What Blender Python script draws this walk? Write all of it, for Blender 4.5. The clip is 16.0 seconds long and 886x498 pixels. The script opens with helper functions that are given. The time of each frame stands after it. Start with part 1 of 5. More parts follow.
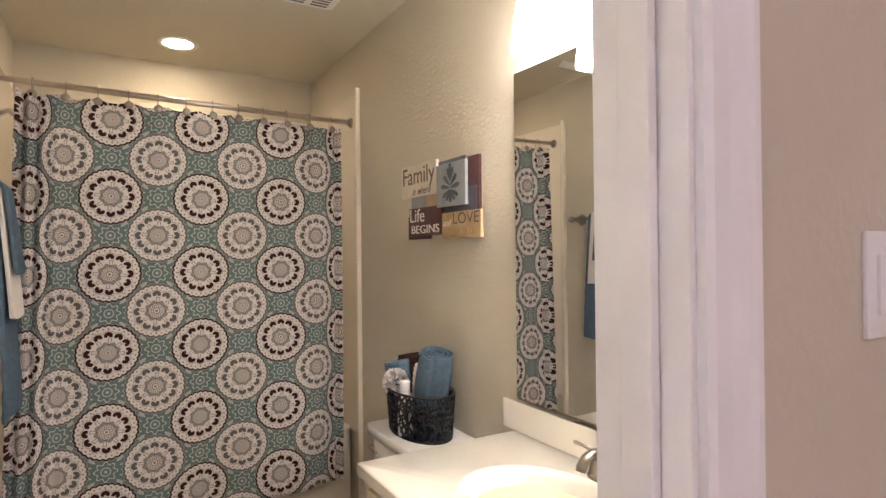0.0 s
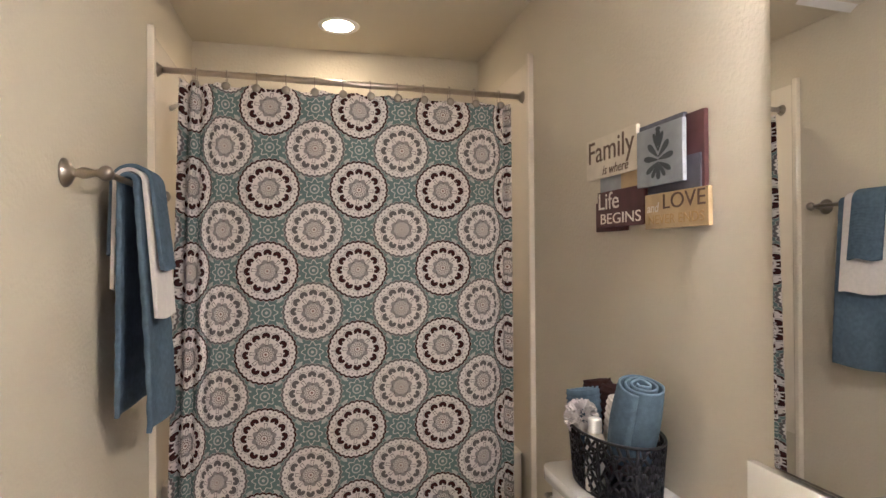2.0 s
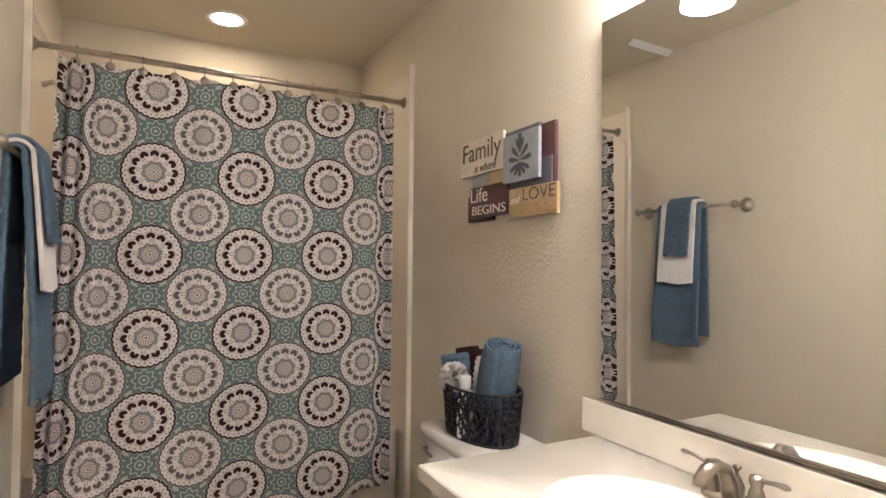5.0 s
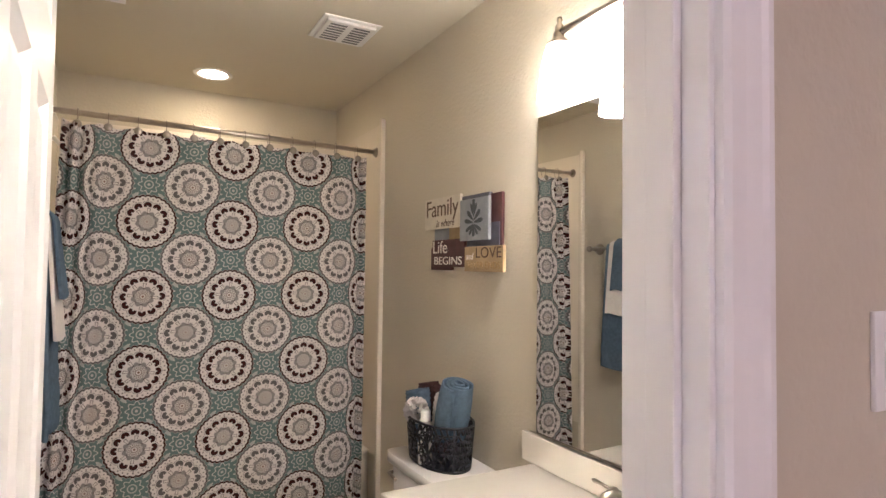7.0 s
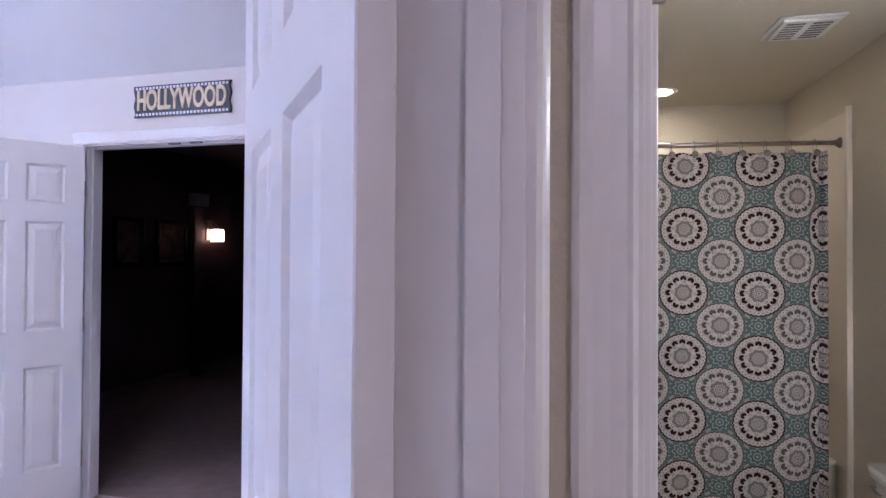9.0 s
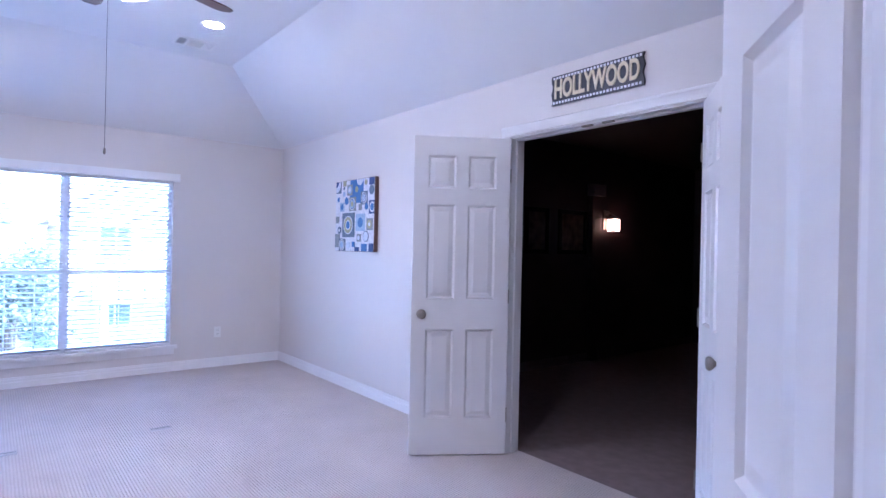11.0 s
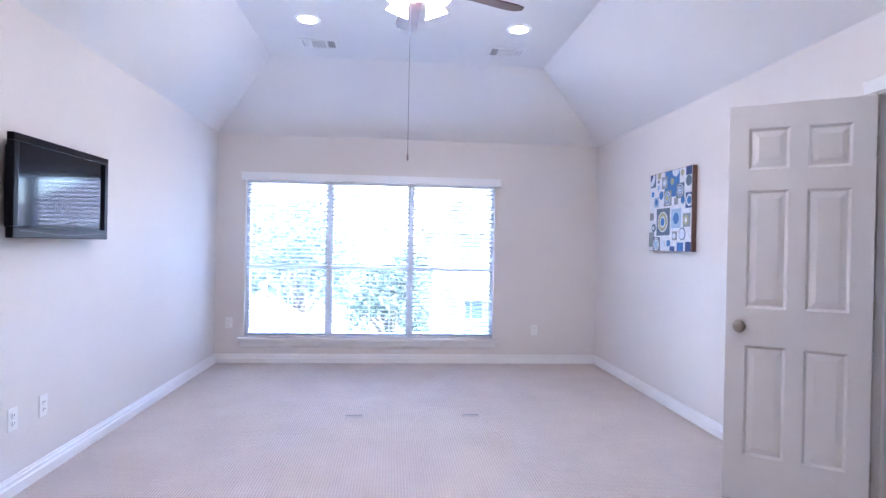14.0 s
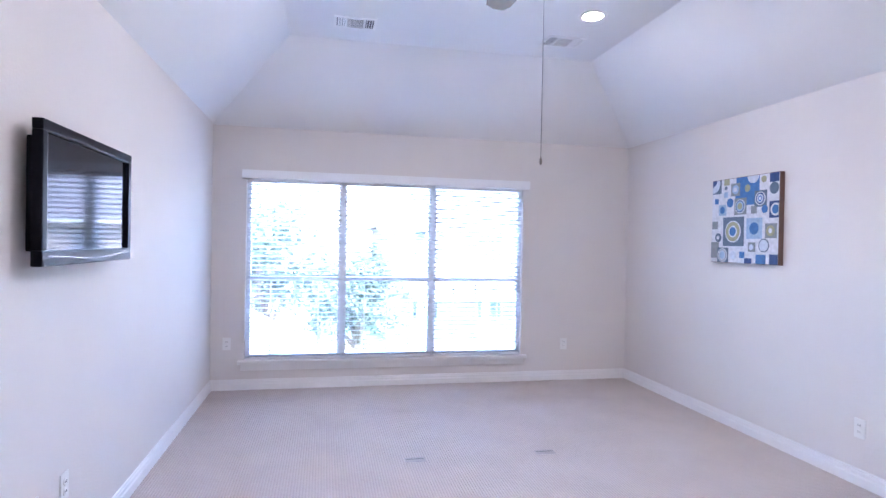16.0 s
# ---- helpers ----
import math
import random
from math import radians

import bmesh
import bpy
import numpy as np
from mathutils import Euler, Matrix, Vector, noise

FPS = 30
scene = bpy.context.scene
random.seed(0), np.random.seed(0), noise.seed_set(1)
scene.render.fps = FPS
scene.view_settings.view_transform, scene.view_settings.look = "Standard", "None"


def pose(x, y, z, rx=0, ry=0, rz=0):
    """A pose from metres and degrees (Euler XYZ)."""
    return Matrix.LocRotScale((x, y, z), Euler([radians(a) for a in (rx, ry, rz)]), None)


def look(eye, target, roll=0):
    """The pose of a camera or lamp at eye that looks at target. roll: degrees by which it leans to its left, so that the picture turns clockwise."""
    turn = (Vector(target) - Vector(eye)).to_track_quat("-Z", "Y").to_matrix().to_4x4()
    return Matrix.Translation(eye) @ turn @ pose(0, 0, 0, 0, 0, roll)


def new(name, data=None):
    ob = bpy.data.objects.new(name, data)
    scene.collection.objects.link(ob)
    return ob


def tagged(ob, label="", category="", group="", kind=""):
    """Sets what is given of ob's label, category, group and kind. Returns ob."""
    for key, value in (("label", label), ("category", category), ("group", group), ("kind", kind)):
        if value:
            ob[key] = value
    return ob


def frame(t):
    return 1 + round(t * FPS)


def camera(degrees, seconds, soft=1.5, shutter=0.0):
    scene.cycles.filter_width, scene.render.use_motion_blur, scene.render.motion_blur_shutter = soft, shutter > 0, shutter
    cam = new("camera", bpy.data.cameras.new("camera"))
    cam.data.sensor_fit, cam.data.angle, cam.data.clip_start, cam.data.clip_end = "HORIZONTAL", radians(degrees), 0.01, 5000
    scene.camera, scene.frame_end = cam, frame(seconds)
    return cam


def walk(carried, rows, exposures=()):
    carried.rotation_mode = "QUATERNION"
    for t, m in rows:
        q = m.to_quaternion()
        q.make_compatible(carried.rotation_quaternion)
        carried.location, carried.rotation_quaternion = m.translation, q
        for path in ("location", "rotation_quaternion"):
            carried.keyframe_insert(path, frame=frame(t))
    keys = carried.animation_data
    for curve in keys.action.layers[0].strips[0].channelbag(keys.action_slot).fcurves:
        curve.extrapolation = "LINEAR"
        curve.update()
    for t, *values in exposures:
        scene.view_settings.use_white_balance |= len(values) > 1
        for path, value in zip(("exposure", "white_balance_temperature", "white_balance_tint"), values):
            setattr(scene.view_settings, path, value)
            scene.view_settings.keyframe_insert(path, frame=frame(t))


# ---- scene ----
cam = camera(76.0, 16.0)
# seconds, eye x y z, yaw, pitch, roll
PATH = [
    (0, 0.429, 0.625, 1.330, -30.18, 0.32, 0.58),
    (0.5, 0.468, 0.771, 1.343, -24.87, 0.34, 0.38),
    (1, 0.511, 0.892, 1.357, -20.33, 0.44, 0.37),
    (1.5, 0.564, 0.988, 1.345, -16.20, 0.40, 0.49),
    (2, 0.582, 1.048, 1.322, -13.18, 0.30, 0.42),
    (2.5, 0.573, 1.053, 1.299, -12.32, 0.34, 0.30),
    (3, 0.539, 1.016, 1.278, -12.66, 0.43, 0.14),
    (3.5, 0.511, 0.960, 1.257, -15.43, 0.58, -0.11),
    (4, 0.491, 0.924, 1.242, -20.27, 0.68, -0.24),
    (4.5, 0.468, 0.891, 1.220, -24.30, 0.91, -0.42),
    (7, 0.369, 0.584, 1.392, -28.76, 1.92, -0.71),
    (7.5, 0.305, 0.438, 1.413, -22.43, 1.61, -0.09),
    (8, 0.282, 0.358, 1.392, -12.57, 1.06, 0.16),
    (8.5, 0.244, 0.305, 1.394, -0.46, 0.72, 0.21),
    (9, 0.161, 0.268, 1.434, 11.90, 0.73, -0.33),
    (9.5, 0.107, 0.247, 1.456, 21.49, -0.07, -0.95),
    (10, 0.035, 0.203, 1.415, 30.48, -0.09, -1.17),
    (12.5, -0.054, 0.619, 1.290, 72.70, -0.34, -1.06),
    (13, -0.071, 0.678, 1.295, 77.30, -0.44, -1.10),
    (13.5, -0.096, 0.700, 1.298, 80.63, -0.40, -1.08),
    (14, -0.128, 0.679, 1.296, 82.91, -0.30, -1.14),
    (14.5, -0.188, 0.626, 1.334, 83.50, -0.27, -1.19),
    (15, -0.352, 0.386, 1.372, 82.88, -0.32, -1.15),
    (15.5, -0.579, 0.096, 1.379, 80.02, -0.43, -1.19),
    (16, -0.868, -0.158, 1.402, 76.16, -0.60, -1.09),
]
walk(cam, [(t, pose(x, y, z, 90 + pitch, roll, yaw)) for t, x, y, z, yaw, pitch, roll in PATH],
     exposures=((0.0, 6.2, 5600.0, 27.0), (3.0, 6.2, 5300.0, 28.0), (7.0, 6.15, 5500.0, 28.0), (8.0, 6.1, 5300.0, 28.0), (8.5, 6.0, 5150.0, 28.0), (9.0, 5.6, 4850.0, 29.0),
                (9.5, 5.2, 4650.0, 29.0), (10.2, 5.3, 4600.0, 28.0), (12.5, 5.55, 5100.0, 21.0), (16.0, 5.5, 5250.0, 20.0)))

# ---- world, sun and exposure ----
sky_world = bpy.data.worlds.new("sky")
scene.world = sky_world
sky_world.use_nodes = True
wn = sky_world.node_tree.nodes
sky = wn.new("ShaderNodeTexSky")
sky.sky_type, sky.sun_disc = "NISHITA", False
sky.sun_elevation, sky.sun_rotation = radians(50), radians(70)
wn["Background"].inputs[1].default_value = 0.15
sky_world.node_tree.links.new(sky.outputs[0], wn["Background"].inputs[0])
sun = new("sun", bpy.data.lights.new("sun", "SUN"))
sun.data.energy, sun.data.angle, sun.data.color = 0.7, radians(12), (1, 0.95, 0.88)
sun.matrix_world = look((8, 3, 10), (0, 0, 0))


# ---- helpers ----
def box(bm, x0, x1, y0, y1, z0, z1, bevel=0.0, m=None):
    vs = bmesh.ops.create_cube(bm, size=1.0)["verts"]
    for v in vs:
        v.co = Vector(((x0 + x1) / 2 + v.co.x * (x1 - x0), (y0 + y1) / 2 + v.co.y * (y1 - y0), (z0 + z1) / 2 + v.co.z * (z1 - z0)))
    if bevel:
        es = list({e for v in vs for e in v.link_edges})
        out = bmesh.ops.bevel(bm, geom=es, offset=bevel, segments=2, affect="EDGES", profile=0.7)
        vs = list({v for f in out["faces"] for v in f.verts} | {v for v in vs if v.is_valid})
    if m is not None:
        bmesh.ops.transform(bm, matrix=m, verts=[v for v in vs if v.is_valid])
    return vs


def boxes(*bb, bevel=0.0):
    bm = bmesh.new()
    for b in bb:
        box(bm, *b, bevel=bevel)
    return bm


def lathe(profile, n=24, m=None, bm=None):
    """Turns (radius, height) pairs about z."""
    bm = bm or bmesh.new()
    rings = []
    for r, z in profile:
        rings.append([bm.verts.new((max(r, 1e-4) * math.cos(2 * math.pi * i / n), max(r, 1e-4) * math.sin(2 * math.pi * i / n), z)) for i in range(n)])
    for a, b in zip(rings, rings[1:]):
        for i in range(n):
            f = bm.faces.new((a[i], a[(i + 1) % n], b[(i + 1) % n], b[i]))
            f.smooth = True
    if profile[0][0] > 1e-3:
        bm.faces.new(rings[0][::-1])
    if profile[-1][0] > 1e-3:
        bm.faces.new(rings[-1])
    if m is not None:
        bmesh.ops.transform(bm, matrix=m, verts=[v for r in rings for v in r])
    return bm


def tube(points, radius, n=10, bm=None):
    """A round bar along points; radius may be a list."""
    bm = bm or bmesh.new()
    pts = [Vector(p) for p in points]
    rad = radius if isinstance(radius, (list, tuple)) else [radius] * len(pts)
    rings = []
    for i, p in enumerate(pts):
        d = (pts[min(i + 1, len(pts) - 1)] - pts[max(i - 1, 0)]).normalized()
        a = d.cross(Vector((0.21, 0.37, 0.9))).normalized()
        b = d.cross(a)
        rings.append([bm.verts.new(p + rad[i] * (a * math.cos(2 * math.pi * k / n) + b * math.sin(2 * math.pi * k / n))) for k in range(n)])
    for a, b in zip(rings, rings[1:]):
        for k in range(n):
            bm.faces.new((a[k], a[(k + 1) % n], b[(k + 1) % n], b[k])).smooth = True
    bm.faces.new(rings[0][::-1]), bm.faces.new(rings[-1])
    return bm


def prism(poly, z0, z1, bm=None):
    bm = bm or bmesh.new()
    lo = [bm.verts.new((x, y, z0)) for x, y in poly]
    hi = [bm.verts.new((x, y, z1)) for x, y in poly]
    bm.faces.new(lo[::-1]), bm.faces.new(hi)
    n = len(poly)
    for i in range(n):
        bm.faces.new((lo[i], lo[(i + 1) % n], hi[(i + 1) % n], hi[i]))
    return bm


def sweep(profile, a, b, side, up=(0, 0, 1)):
    """A moulding from a to b: profile pairs go (along side, along up)."""
    bm = bmesh.new()
    a, b, side, up = Vector(a), Vector(b), Vector(side), Vector(up)
    r0 = [bm.verts.new(a + side * s + up * u) for s, u in profile]
    r1 = [bm.verts.new(b + side * s + up * u) for s, u in profile]
    n = len(profile)
    for i in range(n):
        bm.faces.new((r0[i], r0[(i + 1) % n], r1[(i + 1) % n], r1[i]))
    bm.faces.new(r0[::-1]), bm.faces.new(r1)
    return bm


def mesh_of(name, bm, material, fix=True):
    if fix:
        bmesh.ops.recalc_face_normals(bm, faces=bm.faces)
    me = bpy.data.meshes.new(name)
    bm.to_mesh(me)
    bm.free()
    me.materials.append(material)
    return me


def part(name, bm, material, parent=None, label=""):
    ob = new(name, bm if isinstance(bm, bpy.types.Mesh) else mesh_of(name, bm, material))
    if parent is not None:
        ob.parent = parent
    return tagged(ob, label)


def thing(name, label, category, group="", at=None):
    ob = new(name)
    if at is not None:
        ob.matrix_world = at
    return tagged(ob, label, category, group)


def structure(name, bm, material, label="", category=""):
    return tagged(part(name, bm, material), label, category, kind="structure")


def words(text, size, material, m, name, parent, depth=0.001, width=None, shear=0.0, label="", bold=0.0):
    """Raised lettering, x to its right and y up, centred, put at m."""
    cu = bpy.data.curves.new(name, "FONT")
    cu.body, cu.size, cu.extrude, cu.shear, cu.offset = text, size, depth, shear, bold
    cu.align_x, cu.align_y = "CENTER", "CENTER"
    tmp = bpy.data.objects.new("tmp", cu)
    scene.collection.objects.link(tmp)
    bpy.context.view_layer.update()
    me = bpy.data.meshes.new_from_object(tmp.evaluated_get(bpy.context.evaluated_depsgraph_get()))
    bpy.data.objects.remove(tmp)
    xs = [v.co.x for v in me.vertices]
    k = width / (max(xs) - min(xs)) if width else 1
    me.transform(m @ Matrix.Diagonal((k, 1, 1, 1)))
    me.materials.clear()
    me.materials.append(material)
    return part(name, me, None, parent, label)


# ---- materials ----
def material(name, color, rough=0.5, metal=0.0, vary=0.06, scale=6.0, bump=0.0, bump_scale=80.0, coat=0.0, bump_dist=0.002, spec=0.5):
    mt = bpy.data.materials.new(name)
    mt.use_nodes = True
    t = mt.node_tree
    b = t.nodes["Principled BSDF"]
    co = t.nodes.new("ShaderNodeTexCoord")
    n1 = t.nodes.new("ShaderNodeTexNoise")
    n1.inputs["Scale"].default_value, n1.inputs["Detail"].default_value = scale, 6
    t.links.new(co.outputs["Object"], n1.inputs["Vector"])
    ramp = t.nodes.new("ShaderNodeValToRGB")
    ramp.color_ramp.elements[0].position, ramp.color_ramp.elements[1].position = 0.3, 0.7
    ramp.color_ramp.elements[0].color = (*[c * (1 - vary) for c in color], 1)
    ramp.color_ramp.elements[1].color = (*[min(1, c * (1 + vary)) for c in color], 1)
    t.links.new(n1.outputs[0], ramp.inputs[0])
    t.links.new(ramp.outputs[0], b.inputs["Base Color"])
    b.inputs["Roughness"].default_value, b.inputs["Metallic"].default_value = rough, metal
    b.inputs["Coat Weight"].default_value = coat
    b.inputs["Specular IOR Level"].default_value = spec
    if bump:
        n2 = t.nodes.new("ShaderNodeTexNoise")
        n2.inputs["Scale"].default_value, n2.inputs["Detail"].default_value = bump_scale, 3
        t.links.new(co.outputs["Object"], n2.inputs["Vector"])
        bp = t.nodes.new("ShaderNodeBump")
        bp.inputs["Strength"].default_value, bp.inputs["Distance"].default_value = bump, bump_dist
        t.links.new(n2.outputs[0], bp.inputs["Height"])
        t.links.new(bp.outputs[0], b.inputs["Normal"])
    return mt


def glow(name, color, strength):
    mt = material(name, (0.9, 0.9, 0.88), 0.4)
    b = mt.node_tree.nodes["Principled BSDF"]
    b.inputs["Emission Color"].default_value = (*color, 1)
    b.inputs["Emission Strength"].default_value = strength
    return mt


PLASTER = material("beige_wall_paint", (0.585, 0.53, 0.425), 0.75, vary=0.03, scale=1.5, bump=0.55, bump_scale=75, bump_dist=0.004)
GREIGE = material("pale_wall_paint", (0.70, 0.66, 0.63), 0.75, vary=0.02, scale=1.2, bump=0.45, bump_scale=75, bump_dist=0.003)
CEILING = material("white_ceiling_paint", (0.78, 0.77, 0.76), 0.8, vary=0.02, scale=1.2, bump=0.35, bump_scale=90)
CEIL_BATH = material("cream_ceiling_paint", (0.64, 0.585, 0.465), 0.8, vary=0.02, scale=1.2, bump=0.35, bump_scale=90)
TRIM = material("white_trim_paint", (0.80, 0.78, 0.77), 0.32, vary=0.02, scale=3, bump=0.05, bump_scale=30)
DOORPAINT = material("white_door_paint", (0.78, 0.76, 0.75), 0.35, vary=0.02, scale=4, bump=0.08, bump_scale=50)
ACRYLIC = material("white_tub_acrylic", (0.80, 0.73, 0.63), 0.16, vary=0.015, scale=2, coat=0.3)
PORCELAIN = material("white_porcelain", (0.82, 0.80, 0.78), 0.08, vary=0.01, scale=3, coat=0.5)
MARBLE = material("cream_cultured_marble", (0.83, 0.79, 0.72), 0.15, vary=0.02, scale=4, coat=0.4)
CABINET = material("cream_cabinet_paint", (0.72, 0.64, 0.48), 0.4, vary=0.03, scale=5)
ROD_NICKEL = material("pale_brushed_nickel", (0.58, 0.52, 0.47), 0.28, 1.0, vary=0.06, scale=40)
NICKEL = material("brushed_nickel", (0.36, 0.32, 0.28), 0.28, 1.0, vary=0.06, scale=40)
BRASS = material("antique_brass", (0.40, 0.30, 0.16), 0.3, 1.0, vary=0.06, scale=40)
PEWTER = material("dark_pewter", (0.25, 0.22, 0.19), 0.35, 1.0, vary=0.08, scale=40)
BLUE_TERRY = material("blue_terry_cloth", (0.105, 0.155, 0.215), 0.95, vary=0.15, scale=60, bump=0.9, bump_scale=320, spec=0.1)
WHITE_TERRY = material("white_terry_cloth", (0.74, 0.70, 0.68), 0.95, vary=0.05, scale=60, bump=0.9, bump_scale=320, spec=0.1)
BROWN_TERRY = material("dark_brown_terry_cloth", (0.045, 0.022, 0.022), 0.95, vary=0.2, scale=60, bump=0.9, bump_scale=320, spec=0.1)
BASKET = material("black_painted_metal", (0.012, 0.012, 0.016), 0.35, 0.3, vary=0.2, scale=30)
BOARD_CREAM = material("cream_board", (0.66, 0.60, 0.50), 0.6, vary=0.08, scale=25)
BOARD_MAROON = material("maroon_board", (0.075, 0.022, 0.024), 0.5, vary=0.25, scale=22)
BOARD_BLUE = material("grey_blue_board", (0.29, 0.31, 0.34), 0.6, vary=0.12, scale=25)
BOARD_SLATE = material("slate_board", (0.10, 0.10, 0.13), 0.6, vary=0.2, scale=25)
BOARD_TAN = material("tan_board", (0.44, 0.32, 0.17), 0.5, vary=0.12, scale=22)
INK_BROWN = material("brown_lettering", (0.11, 0.065, 0.045), 0.6)
INK_CREAM = material("cream_lettering", (0.72, 0.66, 0.58), 0.6)
INK_GOLD = material("faded_gold_lettering", (0.40, 0.26, 0.10), 0.6)
INK_GREY = material("charcoal_print", (0.055, 0.07, 0.08), 0.6)
PLASTIC = material("white_plastic", (0.80, 0.79, 0.77), 0.3, vary=0.01)
DARK = material("dark_recess", (0.03, 0.03, 0.035), 0.7)
VENT_DARK = material("grey_vent_slots", (0.16, 0.16, 0.17), 0.7)
TV_BLACK = material("glossy_black_plastic", (0.008, 0.008, 0.012), 0.3, vary=0.05, spec=0.05)
TV_SCREEN = material("dark_tv_glass", (0.006, 0.008, 0.016), 0.07, vary=0.02, spec=0.16)
CHERRY = material("dark_cherry_wood", (0.07, 0.022, 0.018), 0.35, vary=0.3, scale=14)
BLINDS = material("white_faux_wood", (0.80, 0.80, 0.80), 0.4, vary=0.01)
VINYL = material("white_window_vinyl", (0.72, 0.73, 0.76), 0.4, vary=0.01)
MEDIA_WALL = material("dark_plum_paint", (0.030, 0.016, 0.017), 0.7, vary=0.15, scale=2)
MEDIA_CARPET = material("brown_carpet", (0.24, 0.18, 0.17), 0.95, vary=0.12, scale=12, bump=0.6, bump_scale=250)
FRAME_BLACK = material("black_picture_frame", (0.02, 0.012, 0.01), 0.25)
SIGN_BLACK = material("black_sign_board", (0.012, 0.012, 0.022), 0.4)
SIGN_GOLD = material("gold_sign_letters", (0.72, 0.63, 0.42), 0.4, vary=0.12, scale=20)
SIGN_WHITE = material("white_film_holes", (0.74, 0.74, 0.78), 0.5)
TILE = material("beige_floor_tile", (0.45, 0.38, 0.30), 0.4, vary=0.08, scale=8)
GRASS = material("lawn_grass", (0.07, 0.11, 0.04), 0.9, vary=0.3, scale=2)
ROOFING = material("brown_shingles", (0.26, 0.24, 0.23), 0.9, vary=0.2, scale=8)
BRICK = material("pale_brick", (0.46, 0.40, 0.36), 0.9, vary=0.15, scale=9)
LEAF = material("tree_leaves", (0.075, 0.10, 0.075), 0.6, vary=0.35, scale=3)
BARK = material("tree_bark", (0.12, 0.09, 0.07), 0.9, vary=0.2, scale=10)
FENCE = material("weathered_cedar", (0.30, 0.24, 0.19), 0.85, vary=0.2, scale=8)
HOUSE_GLASS = material("house_window_glass", (0.12, 0.15, 0.18), 0.08)
SHADE_WARM = glow("lit_frosted_glass", (0.95, 0.87, 0.62), 0.88)
CAN_WARM = glow("lit_warm_lens", (1.0, 0.80, 0.43), 1.5)
CAN_COOL = glow("lit_white_lens", (1.0, 0.87, 0.74), 3.4)
# Lens of the unseen lamp that is added in the hall ceiling.
HALL_FILL = glow("lit_hall_lens", (1.0, 0.80, 0.66), 4.9)
FAN_GLOW = glow("lit_fan_shade", (1.0, 0.90, 0.82), 1.9)
SCONCE_GLOW = glow("lit_sconce_glass", (1.0, 0.52, 0.28), 0.32)


def mirror_material():
    mt = material("mirror_silver", (0.86, 0.87, 0.86), 0.0, 1.0, vary=0.0)
    return mt


MIRROR = mirror_material()


def pane_material():
    mt = bpy.data.materials.new("window_glass")
    mt.use_nodes = True
    t = mt.node_tree
    t.nodes.clear()
    out, mix = t.nodes.new("ShaderNodeOutputMaterial"), t.nodes.new("ShaderNodeMixShader")
    tr, gl, fr = t.nodes.new("ShaderNodeBsdfTransparent"), t.nodes.new("ShaderNodeBsdfGlossy"), t.nodes.new("ShaderNodeFresnel")
    gl.inputs["Roughness"].default_value = 0.01
    t.links.new(fr.outputs[0], mix.inputs[0]), t.links.new(tr.outputs[0], mix.inputs[1]), t.links.new(gl.outputs[0], mix.inputs[2])
    t.links.new(mix.outputs[0], out.inputs[0])
    return mt


PANE = pane_material()


class Nodes:
    """Short hand for chains of math nodes."""

    def __init__(self, tree):
        self.t = tree

    def op(self, kind, *args, clamp=False):
        n = self.t.nodes.new("ShaderNodeMath")
        n.operation, n.use_clamp = kind, clamp
        for i, a in enumerate(args):
            if isinstance(a, (int, float)):
                n.inputs[i].default_value = a
            else:
                self.t.links.new(a, n.inputs[i])
        return n.outputs[0]

    def step(self, a, b, soft=0.0012):
        """1 where a < b, with a soft edge."""
        return self.op("MULTIPLY", self.op("ADD", self.op("SUBTRACT", b, a), soft), 0.5 / soft, clamp=True)

    def band(self, x, c, w, soft=0.0012):
        return self.step(self.op("ABSOLUTE", self.op("SUBTRACT", x, c)), w, soft)

    def both(self, a, b):
        return self.op("MULTIPLY", a, b)

    def mix(self, f, a, b):
        n = self.t.nodes.new("ShaderNodeMix")
        n.data_type = "RGBA"
        for sock, v in ((n.inputs[0], f), (n.inputs[6], a), (n.inputs[7], b)):
            if isinstance(v, tuple):
                sock.default_value = (*v, 1)
            else:
                self.t.links.new(v, sock)
        return n.outputs[2]

    def cell(self, u, v, u0, v0, pu, pv):
        """Radius and angle from the nearest point of a lattice."""
        d = []
        for a, a0, p in ((u, u0, pu), (v, v0, pv)):
            f = self.op("FRACT", self.op("ADD", self.op("DIVIDE", self.op("SUBTRACT", a, a0), p), 100.5))
            d.append(self.op("MULTIPLY", self.op("SUBTRACT", f, 0.5), p))
        r = self.op("SQRT", self.op("ADD", self.op("MULTIPLY", d[0], d[0]), self.op("MULTIPLY", d[1], d[1])))
        return r, self.op("ARCTAN2", d[1], d[0])


